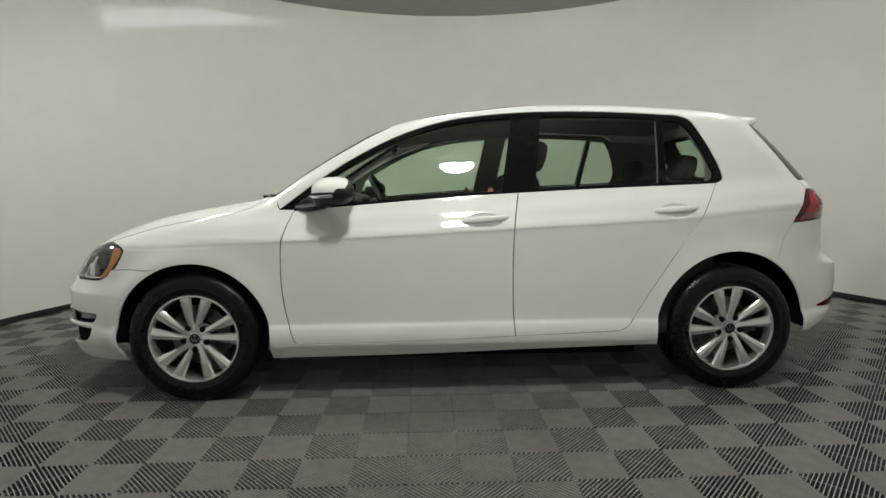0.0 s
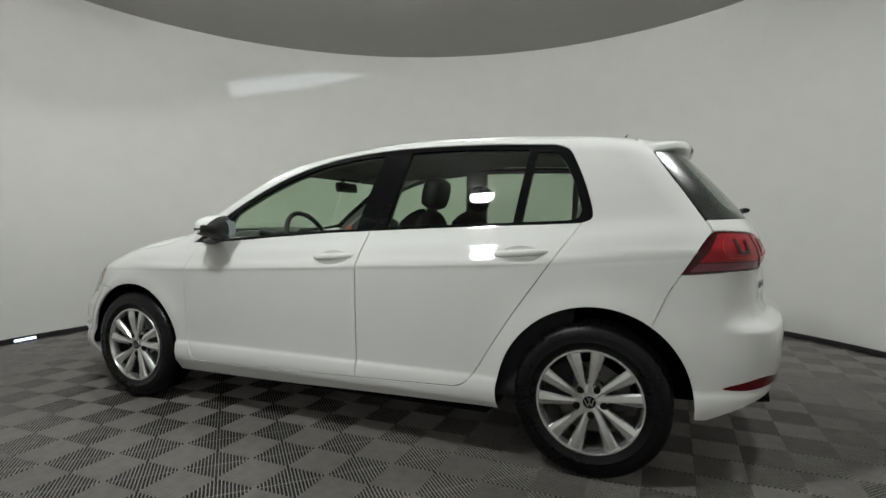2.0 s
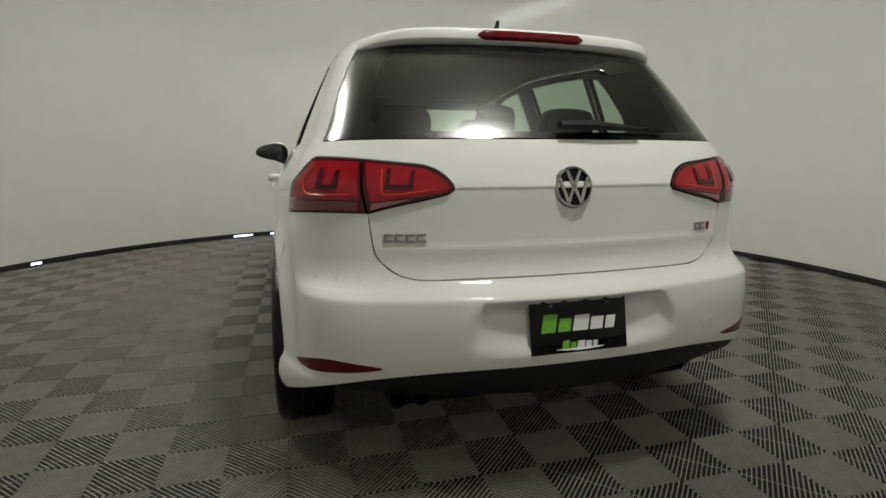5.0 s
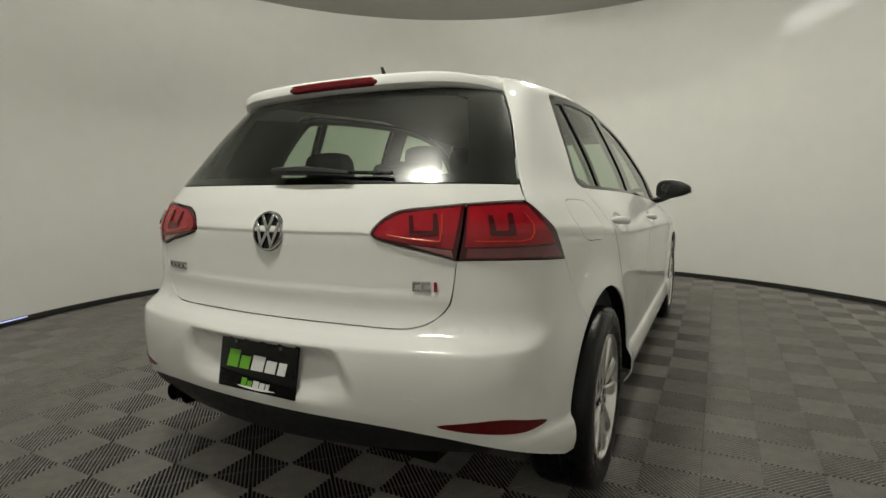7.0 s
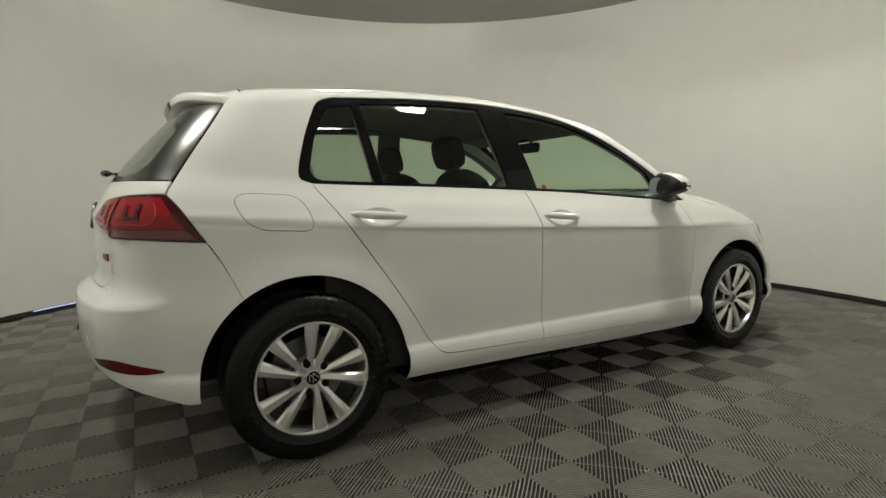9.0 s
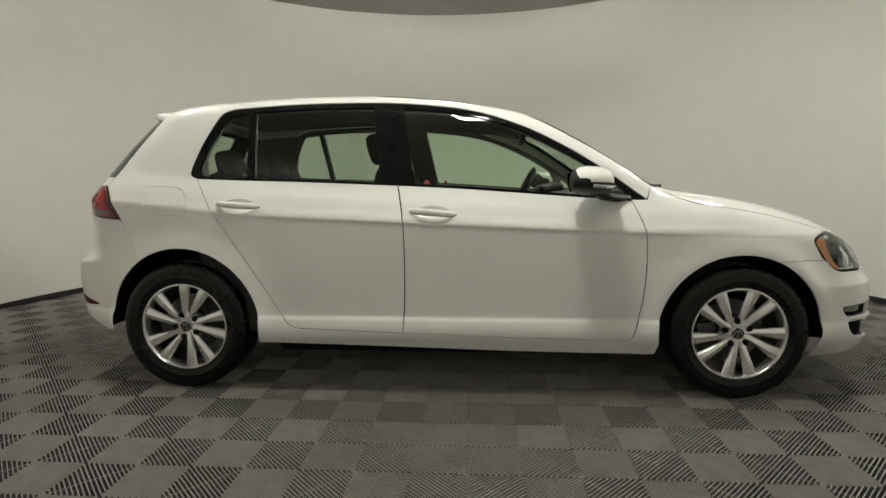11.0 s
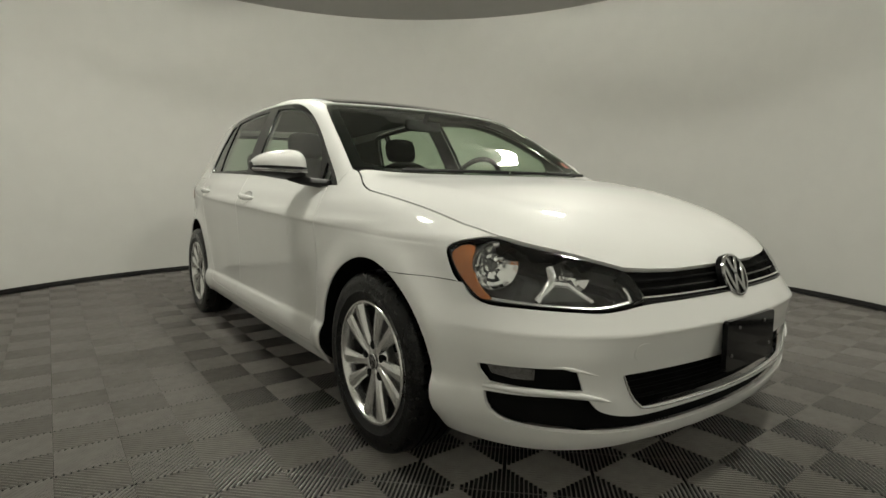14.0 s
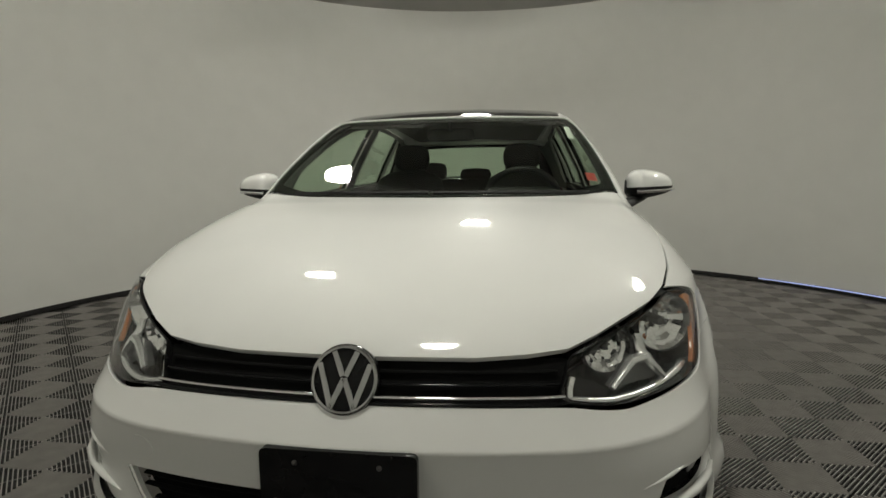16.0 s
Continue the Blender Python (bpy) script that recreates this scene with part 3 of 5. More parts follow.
def run(view, pts, step=0.02):
    """A smooth line on the skin through places (x, y, z), in the outline's own units."""
    return [tuple(p) for p in spline(flat(view, pts), step)]


def arch(cx, r, a0, a1, n=28):
    return [(cx + r * math.cos(radians(a0 + (a1 - a0) * k / n)), WZ + r * math.sin(radians(a0 + (a1 - a0) * k / n))) for k in range(n + 1)]


def ribs_of(pts, step=0.02):
    return [tuple(p) for p in spline(pts, step)]


# lines of the flank (x, z)
belt = ribs_of([(-0.905, 0.926), (-0.60, 0.944), (-0.30, 0.967), (0.0, 0.988), (0.26, 1.001), (0.60, 1.016), (0.95, 1.028), (1.262, 1.036)])
dlo_back = ribs_of([(1.262, 1.036), (1.300, 1.048), (1.306, 1.085), (1.268, 1.205), (1.222, 1.308), (1.184, 1.368), (1.12, 1.393)])
dlo_top = ribs_of([(1.12, 1.393), (0.80, 1.411), (0.50, 1.417), (0.26, 1.411), (0.0, 1.386), (-0.19, 1.342), (-0.377, 1.270), (-0.552, 1.178), (-0.71, 1.077), (-0.82, 0.996), (-0.892, 0.942), (-0.915, 0.930), (-0.905, 0.926)])
dlo = np.array(belt[:-1] + dlo_back[:-1] + dlo_top[:-1])
front_gap = ribs_of([(-0.833, 0.930), (-0.856, 0.87), (-0.876, 0.81), (-0.887, 0.74), (-0.891, 0.60), (-0.877, 0.45), (-0.848, 0.33), (-0.826, 0.281)])
mid_gap = ribs_of([(0.262, 1.001), (0.246, 0.93), (0.232, 0.85), (0.226, 0.75), (0.224, 0.60), (0.226, 0.45), (0.234, 0.304)])
rear_gap = ribs_of([(1.268, 1.036), (1.213, 0.955), (1.152, 0.868), (1.090, 0.782), (1.0, 0.655), (0.905, 0.51), (0.857, 0.43), (0.818, 0.372), (0.785, 0.338), (0.745, 0.321)])
door_foot = ribs_of([(-0.826, 0.281), (-0.33, 0.288), (0.234, 0.304), (0.745, 0.321)])


def pick(line, x0, x1):
    return [p for p in line if x0 - 1e-6 <= p[0] <= x1 + 1e-6]


belt_front, belt_rear = pick(belt, -0.83, 0.2615), pick(belt, 0.2625, 1.262)
foot_front, foot_rear = pick(door_foot, -0.826, 0.2335), pick(door_foot, 0.2345, 0.745)
front_door_loop = np.array(belt_front + mid_gap + foot_front[::-1] + front_gap[::-1][1:-1])
rear_door_loop = np.array([mid_gap[0]] + belt_rear + rear_gap + foot_rear[::-1] + mid_gap[::-1][:-1])

# windscreen edge and roof edge (x, y), seen from above
ws_edge = spline([(-0.934, 0.722), (-0.78, 0.690), (-0.60, 0.648), (-0.46, 0.610), (-0.37, 0.578)], 0.03)
roof_edge = spline([(-0.37, 0.578), (-0.15, 0.566), (0.2, 0.562), (0.6, 0.560), (1.0, 0.556), (1.30, 0.545), (1.47, 0.532)], 0.04)
side_of = lambda xy: [tuple(p) for p in lift("top", xy)[:, [0, 2]]]
hood_edge = spline([(-0.965, 0.712), (-1.01, 0.724), (-1.06, 0.745), (-1.12, 0.760), (-1.19, 0.766), (-1.405, 0.757), (-1.615, 0.731), (-1.70, 0.708), (-1.768, 0.684)], 0.03)

hatch_side = ribs_of([side_of([(1.47, 0.532)])[0], (1.522, 1.345), (1.572, 1.27), (1.612, 1.21), (1.660, 1.14), (1.712, 1.06), (1.738, 1.020), (1.757, 0.988)])
lamp_front = ribs_of([(1.757, 0.986), (1.725, 0.945), (1.690, 0.89), (1.646, 0.821)])
frame_loop = (side_of(ws_edge[:-1]) + side_of(roof_edge[:-1]) + hatch_side[:-1] + lamp_front[:-1] + ribs_of([(1.646, 0.821), (1.60, 0.745), (1.545, 0.622)])[:-1]
              + arch(WB, 0.385, 54, 191) + ribs_of([(0.938, 0.246), (0.30, 0.232), (-0.30, 0.215), (-0.945, 0.207)])[:-1]
              + ribs_of([(-0.948, 0.207), (-0.955, 0.272)], 0.02)[:-1] + ribs_of([(-0.955, 0.272), (-0.90, 0.279), (-0.826, 0.281)])[:-1]
              + door_foot[:-1] + rear_gap[::-1] + dlo_back[1:-1] + dlo_top[:-4] + [(-0.905, 0.932)])
frame_loop = dense(np.array(frame_loop), 0.025)
fender_loop = dense(np.array(side_of(ws_edge[:1]) + [(-0.908, 0.930)] + front_gap + [(-0.955, 0.270)] + arch(-WB, 0.368, -7, 112.6)
                             + ribs_of([(-1.459, 0.652), (-1.54, 0.653), (-1.62, 0.652), (-1.715, 0.646)])[1:] + ribs_of([(-1.695, 0.668), (-1.668, 0.715), (-1.662, 0.742), (-1.69, 0.760), (-1.735, 0.771)])
                             + side_of(hood_edge)[::-1]), 0.025)
fuel_loop = spline([(1.549, 0.962), (1.519, 0.990), (1.43, 0.992), (1.345, 0.985), (1.302, 0.945), (1.288, 0.885), (1.305, 0.860), (1.38, 0.860), (1.461, 0.865), (1.518, 0.895)], 0.02, True)

panel("body_side", PAINT, "side", frame_loop, car, holes=[fuel_loop], gap=0.0010, rim=0.006, grid=0.022)
panel("body_side", PAINT, "side", frame_loop, car, gap=0.0010, rim=0.006, grid=0.022, mirror=True)
panel("fuel_flap", PAINT, "side", fuel_loop, car, gap=0.0015)
for m in (False, True):
    panel("fender", PAINT, "side", fender_loop, car, gap=0.002, rim=0.006, grid=0.025, mirror=m)
def symm_top(pts):
    pts = [tuple(p) for p in pts]
    return np.array(pts + [(x, -y) for x, y in pts[::-1] if abs(y) > 1e-6])


hood_loop = symm_top([(-2.082, 0.0), (-2.078, 0.12), (-2.068, 0.25), (-2.048, 0.36), (-2.022, 0.44)] + [tuple(p) for p in spline([(-1.976, 0.506), (-1.927, 0.560), (-1.865, 0.620), (-1.825, 0.651), (-1.768, 0.684)], 0.03)][:-1]
                     + [tuple(p) for p in hood_edge[::-1]] + [tuple(p) for p in spline([(-0.965, 0.712), (-1.03, 0.55), (-1.085, 0.33), (-1.118, 0.0)], 0.04)][1:])
panel("hood", PAINT, "top", hood_loop, car, gap=0.0028, rim=0.02, grid=0.04)
ws_top = [tuple(p) for p in spline([(-0.37, 0.578), (-0.405, 0.40), (-0.425, 0.2), (-0.43, 0.0)], 0.04)]
ws_foot = [tuple(p) for p in spline([(-1.10, 0.0), (-1.068, 0.33), (-1.012, 0.55), (-0.934, 0.722)], 0.04)]
ws_loop = symm_top(ws_foot[:-1] + [tuple(p) for p in ws_edge[:-1]] + ws_top)
ws_inner = symm_top([(-1.065, 0.0), (-1.03, 0.33), (-0.98, 0.53), (-0.918, 0.655), (-0.905, 0.664), (-0.78, 0.636), (-0.60, 0.593), (-0.46, 0.556), (-0.43, 0.525), (-0.455, 0.40), (-0.475, 0.2), (-0.48, 0.0)])
panel("windscreen_border", BLACK_GLOSS, "top", ws_loop, car, holes=[ws_inner], gap=0.002, rim=0.004, off=-0.006, label="black printed border round the windscreen")
panel("windscreen", GLASS, "top", ws_loop, car, gap=0.004, rim=0, off=-0.003, label="clear greenish windscreen glass").visible_shadow = False
roof_loop = symm_top(ws_top[::-1] + [tuple(p) for p in roof_edge[1:]] + [(1.474, 0.26), (1.476, 0.0)])
sun_loop = dense(symm_top([(-0.419, 0.0), (-0.414, 0.2), (-0.394, 0.4), (-0.366, 0.532), (-0.30, 0.536), (0.36, 0.526), (0.41, 0.50), (0.42, 0.45), (0.42, 0.0)]), 0.03)
# stickers inside the windscreen
for name, col, pts, lab in (("windscreen_sticker", (0.7, 0.7, 0.68), [(-0.51, -0.545), (-0.62, -0.56), (-0.62, -0.585), (-0.51, -0.57)], "small white sticker"), ("windscreen_sticker", (0.40, 0.04, 0.03), [(-0.862, -0.605), (-0.905, -0.612), (-0.905, -0.650), (-0.862, -0.642)], "small red sticker")):
    sticker_w = material("sticker_print", col, 0.6, grain=0.2, grain_scale=150)
    panel(name, sticker_w, "top", dense(np.array(pts), 0.02), car, gap=0, rim=0.0006, off=-0.0055, label=lab)
panel("roof", PAINT, "top", roof_loop, car, holes=[sun_loop], gap=0.001, grid=0.05)
panel("sunroof", BLACK_GLOSS, "top", sun_loop, car, gap=0.002, grid=0.05, label="dark tinted glass sunroof")
panel("headliner", LINER, "top", symm_top([(-0.40, 0.0), (-0.36, 0.5), (-0.3, 0.54), (0.6, 0.545), (1.44, 0.50), (1.46, 0.0)]), car, rim=0, off=-0.035, grid=0.08)


# doors and side windows
def cup(x0, z0, x1, z1):
    """Outline of the shallow cup behind a pull handle."""
    return np.array([((x0 + x1) / 2 + 0.082 * math.cos(a), (z0 + z1) / 2 - 0.006 + 0.033 * math.sin(a)) for a in np.linspace(0, 2 * math.pi, 33)[:-1]])


def dish(p):
    """Sinks a sheet towards its middle."""
    c, q = (p.min(0) + p.max(0)) / 2, p.copy()
    k = np.clip(1 - ((p[:, 0] - c[0]) / 0.083) ** 2 - ((p[:, 2] - c[2]) / 0.034) ** 2, 0, 1)
    q[:, 1] -= np.sign(c[1]) * 0.015 * np.sqrt(k)
    return q


FRONT_GRIP, REAR_GRIP = (-0.025, 0.866, 0.205, 0.884), (0.912, 0.904, 1.142, 0.918)


def grip(name, x0, z0, x1, z1, m, parent):
    """Pull handle: a bowed bar over a shallow cup."""
    s = -1 if m else 1
    n, q, V, F = 15, 10, [], []
    for k in range(n):
        t = k / (n - 1)
        bow = (1 - abs(2 * t - 1) ** 3.2)
        c = lift("side", [(x0 + (x1 - x0) * t, z0 + (z1 - z0) * t)])[0]
        c[1] += -0.004 + 0.030 * bow
        h, w = 0.006 + 0.0105 * (1 - abs(2 * t - 1) ** 4), 0.004 + 0.008 * bow
        for j in range(q):
            a = 2 * math.pi * j / q
            V.append((c[0], s * (c[1] + w * math.cos(a)), c[2] + h * math.sin(a)))
    for k in range(n - 1):
        for j in range(q):
            f = (k * q + j, k * q + (j + 1) % q, (k + 1) * q + (j + 1) % q, (k + 1) * q + j)
            F.append(f if s > 0 else f[::-1])
    F += [tuple(range(q)), tuple(range((n - 1) * q, n * q))[::-1]]
    h = mesh_ob("handle", V, F, PAINT, parent)
    return h


top_at = lambda x: float(np.interp(x, [p[0] for p in dlo_top[:-3][::-1]], [p[1] for p in dlo_top[:-3][::-1]]))
belt_at = lambda x: float(np.interp(x, [p[0] for p in belt], [p[1] for p in belt]))


def pane_loop(xb0, xb1, xt0, xt1, lift_b=0.013, drop_t=0.026, nose=None):
    """A side pane between the belt and the roof rail."""
    lo = [(x, belt_at(x) + lift_b) for x in np.linspace(xb0, xb1, 24)]
    hi = [(x, top_at(x) - drop_t) for x in np.linspace(xt1, xt0, 24)]
    return dense(np.array(lo + hi + (nose or [])), 0.03)


front_pane = pane_loop(-0.715, 0.178, -0.640, 0.252)
rear_pane = pane_loop(0.345, 0.972, 0.405, 1.010)
quarter_pane = dense(np.array([(x, belt_at(x) + 0.014) for x in np.linspace(1.010, 1.225, 8)] + [(1.252, 1.062), (1.262, 1.09), (1.228, 1.205), (1.182, 1.298), (1.140, 1.352)] + [(1.10, 1.358), (1.045, 1.363)]), 0.03)
tri_pane = np.array([(-0.845, 0.950), (-0.735, 0.957), (-0.735, 1.030), (-0.75, 1.022)])
for m in (False, True):
    d = panel("front_door", PAINT, "side", front_door_loop, car, holes=[cup(*FRONT_GRIP)], gap=0.0028, rim=0.012, grid=0.02, mirror=m)
    grip("handle", *FRONT_GRIP, m, d)
    panel("handle_cup", PAINT, "side", cup(*FRONT_GRIP), d, gap=-0.0028, rim=0, grid=0.012, mirror=m, shape=dish)
    panel("window_pane", GLASS, "side", front_pane, d, gap=-0.006, rim=0, off=-0.010, mirror=m, label="greenish front door glass").visible_shadow = False
    d = panel("rear_door", PAINT, "side", rear_door_loop, car, holes=[cup(*REAR_GRIP)], gap=0.0028, rim=0.012, grid=0.02, mirror=m)
    grip("handle", *REAR_GRIP, m, d)
    panel("handle_cup", PAINT, "side", cup(*REAR_GRIP), d, gap=-0.0028, rim=0, grid=0.012, mirror=m, shape=dish)
    panel("window_pane", GLASS_DARK, "side", rear_pane, d, gap=-0.006, rim=0, off=-0.010, mirror=m, label="tinted rear door glass").visible_shadow = False
    panel("quarter_window", GLASS_DARK, "side", quarter_pane, car, gap=-0.006, rim=0, off=-0.010, mirror=m).visible_shadow = False
    panel("window_surround", BLACK_GLOSS, "side", dlo, car, holes=[front_pane, rear_pane, quarter_pane, tri_pane], gap=0.0008, rim=0.012, off=-0.004, mirror=m, label="gloss black window frame and pillar")
    panel("mirror_window", GLASS, "side", tri_pane, car, gap=-0.004, rim=0, off=-0.010, mirror=m).visible_shadow = False
    panel("door_card", CLOTH, "side", outline([(-0.88, 0.25), (1.25, 0.27), (1.25, 1.02), (0.26, 0.99), (-0.88, 0.93)], 0.06), car, rim=0.004, off=-0.05, grid=0.08, mirror=m, label="dark inner door lining")
    panel("pillar_trim", LINER, "side", dense(dlo * (1.02, 1) + (-0.02, 0.0), 0.05), car, holes=[front_pane, rear_pane, quarter_pane, tri_pane], rim=0.01, off=-0.026, grid=0.06, mirror=m, label="pale inner pillar lining")
    panel("rear_pillar_trim", LINER, "side", outline([(1.22, 1.0), (1.66, 1.0), (1.56, 1.34), (1.17, 1.37), (1.26, 1.2)], 0.05), car, rim=0.004, off=-0.04, grid=0.06, mirror=m, label="pale inner rear pillar lining")
    # small round sticker in the front window
    panel("window_sticker", material("red_sticker", (0.36, 0.06, 0.03), 0.6, grain=0.3, grain_scale=120), "side", [(0.125 + 0.014 * math.cos(a), 1.016 + 0.014 * math.sin(a)) for a in np.linspace(0, 2 * math.pi, 16)[:-1]], car, gap=0, rim=0.0006, off=-0.0125, mirror=m, label="small round red sticker")

# nose
bump_top = run("nose", [(-2.135, 0.0, 0.602), (-2.13, 0.10, 0.602), (-2.115, 0.25, 0.600), (-2.084, 0.416, 0.597), (-2.057, 0.493, 0.586), (-2.028, 0.551, 0.580), (-1.978, 0.615, 0.583), (-1.883, 0.701, 0.588), (-1.799, 0.751, 0.592), (-1.746, 0.769, 0.612), (-1.715, 0.773, 0.645)])
bump_arch = [(x, z) for x, z in arch(-WB, 0.368, 112.6, 199)]
bump_arch = [tuple(q) for q in drop("nose", lift("side", bump_arch))] + flat("nose", [(-1.690, 0.80, 0.192)])
bump_foot = run("nose", [(-1.690, 0.80, 0.192), (-1.80, 0.78, 0.197), (-1.95, 0.70, 0.203), (-2.03, 0.55, 0.206), (-2.09, 0.3, 0.206), (-2.11, 0.0, 0.206)])
bump_loop = symm(bump_top + run("nose", [(-1.715, 0.773, 0.645), (-1.62, 0.81, 0.652), (-1.54, 0.83, 0.653), (-1.459, 0.845, 0.652)])[1:-1] + bump_arch[:-1] + bump_foot)
fog_loop = np.array(run("nose", [(-1.814, 0.799, 0.431), (-1.93, 0.735, 0.437), (-2.036, 0.647, 0.440)])[:-1] + run("nose", [(-2.036, 0.647, 0.440), (-2.051, 0.631, 0.380)])[:-1]
                    + run("nose", [(-2.051, 0.631, 0.380), (-1.95, 0.73, 0.382), (-1.848, 0.79, 0.384)])[:-1] + run("nose", [(-1.848, 0.79, 0.384), (-1.82, 0.798, 0.41), (-1.814, 0.799, 0.431)])[:-1])
band_low = run("nose", [(-2.14, 0.0, 0.247), (-2.12, 0.314, 0.248), (-2.091, 0.475, 0.252), (-2.048, 0.617, 0.264), (-1.936, 0.741, 0.280), (-1.87, 0.775, 0.296), (-1.842, 0.79, 0.325), (-1.838, 0.795, 0.360)])
band_up = run("nose", [(-1.838, 0.795, 0.360), (-1.95, 0.73, 0.362), (-2.057, 0.618, 0.362)])[1:-1] + run("nose", [(-2.057, 0.618, 0.360), (-2.067, 0.596, 0.328), (-2.081, 0.555, 0.308), (-2.1, 0.482, 0.292), (-2.118, 0.406, 0.289), (-2.145, 0.24, 0.292), (-2.155, 0.0, 0.293)])
band_loop = symm(band_low + band_up)
low_grille = symm(run("nose", [(-2.165, 0.0, 0.412), (-2.155, 0.20, 0.412), (-2.10, 0.520, 0.412)]) + run("nose", [(-2.10, 0.520, 0.412), (-2.105, 0.492, 0.355), (-2.112, 0.462, 0.322), (-2.12, 0.42, 0.308), (-2.15, 0.20, 0.308), (-2.16, 0.0, 0.308)])[1:])
fog_mirror = np.array([(-u, v) for u, v in fog_loop])
bumper = panel("front_bumper", PAINT, "nose", bump_loop, car, holes=[fog_loop, fog_mirror, band_loop, low_grille], gap=0.001, rim=0.014, grid=0.03)
panel("lower_lip", DARK, "nose", dense(band_loop, 0.03), bumper, gap=-0.004, rim=0, off=-0.026, label="matt black lower air intake")
panel("lower_grille", DARK, "nose", low_grille, bumper, gap=-0.004, rim=0, off=-0.040, label="black lower grille opening")


def bar_on(view, pts, off, r, mat, name, parent, flat_=1.0, label="", n=8):
    p = lift(view, spline(flat(view, pts), 0.03))
    p = p + skin_normal(p) * off
    bm = bmesh.new()
    tube(bm, p, r, n, True, flat_)
    return part(name, bm, mat, parent, label, angle=60)


for z in (0.335, 0.362, 0.388):
    w = 0.50 if z > 0.35 else 0.47
    bar_on("nose", [(-2.10, -w, z), (-2.15, -0.25, z), (-2.165, 0, z), (-2.15, 0.25, z), (-2.10, w, z)], -0.024, 0.008, DARK, "grille_slat", bumper, 0.45)
for s in (1, -1):
    lp = fog_loop if s > 0 else fog_mirror
    panel("fog_recess", DARK, "nose", lp, bumper, gap=-0.003, rim=0, off=-0.03, label="black fog lamp surround")
    fog = dense(np.array(flat("nose", [(-1.832, s * 0.79, 0.424), (-1.88, s * 0.76, 0.428), (-1.955, s * 0.72, 0.428), (-1.950, s * 0.72, 0.398), (-1.90, s * 0.755, 0.396), (-1.846, s * 0.787, 0.402)])), 0.02)
    panel("fog_lamp", FOG_GLASS, "nose", fog, bumper, gap=0, rim=0.012, off=-0.019, grid=0.012, label="small clear fog lamp")
    # the fin between the two openings runs out onto the bumper; a short ridge above it does so too
    for pts, rad, o in (([(-1.835, 0.795, 0.371), (-1.90, 0.76, 0.374), (-1.96, 0.715, 0.374), (-2.015, 0.66, 0.371), (-2.038, 0.624, 0.366), (-2.060, 0.58, 0.355), (-2.073, 0.547, 0.344)], (0.005, 0.010, 0.011, 0.011, 0.010, 0.006, 0.001), 0.002),
                        ([(-1.99, 0.688, 0.444), (-2.010, 0.668, 0.443), (-2.022, 0.648, 0.439), (-2.040, 0.618, 0.430), (-2.058, 0.584, 0.419)], (0.001, 0.004, 0.006, 0.004, 0.001), -0.001)):
        p = lift("nose", flat("nose", [(x, s * y, z) for x, y, z in pts]))
        p = p + skin_normal(p) * o
        bm = bmesh.new()
        tube(bm, p, rad, 10, True, 0.9)
        part("bumper_fin", bm, PAINT, bumper, angle=80)
half = [(-2.10, 0.520, 0.412), (-2.105, 0.494, 0.357), (-2.112, 0.464, 0.323), (-2.12, 0.42, 0.308), (-2.15, 0.20, 0.307)]
bar_on("nose", half + [(-2.16, 0.0, 0.307)] + [(x, -y, z) for x, y, z in half[::-1]], 0.0005, 0.0042, ALLOY, "grille_trim", bumper, 0.6, "thin silver strip round the lower grille")
# round cover of the towing eye
ring = [(0.0255 * math.cos(a), 0.0255 * math.sin(a)) for a in np.linspace(0, 2 * math.pi, 25)[:-1]]
c0 = flat("nose", [(-2.113, 0.464, 0.474)])[0]
panel("tow_cover", PAINT, "nose", [(c0[0] + a, c0[1] + b) for a, b in ring], bumper, gap=0, rim=0.003, off=0.0018, grid=0.015)

# upper grille
grille_loop = symm(run("nose", [(-2.085, 0.0, 0.688), (-2.08, 0.15, 0.687), (-2.06, 0.33, 0.684), (-2.026, 0.438, 0.682)]) + run("nose", [(-2.026, 0.438, 0.682), (-2.055, 0.428, 0.64), (-2.082, 0.416, 0.602)])[1:-1]
                   + run("nose", [(-2.082, 0.416, 0.600), (-2.115, 0.25, 0.604), (-2.13, 0.1, 0.605), (-2.135, 0.0, 0.605)]))
grille = panel("grille", DARK, "nose", grille_loop, car, gap=-0.003, rim=0.0, off=-0.022, label="gloss black radiator grille")
for z, o, r, mt, nm in ((0.660, -0.014, 0.005, DARK, "grille_slat"), (0.638, -0.012, 0.005, BLACK_GLOSS, "grille_slat"), (0.6145, 0.0, 0.0045, CHROME, "chrome_strip"), (0.604, -0.002, 0.006, BLACK_GLOSS, "grille_slat")):
    w = 0.425
    bar_on("nose", [(-2.07, -w, z), (-2.11, -0.25, z), (-2.13, 0, z), (-2.11, 0.25, z), (-2.07, w, z)], o, r, mt, nm, grille, 0.8)


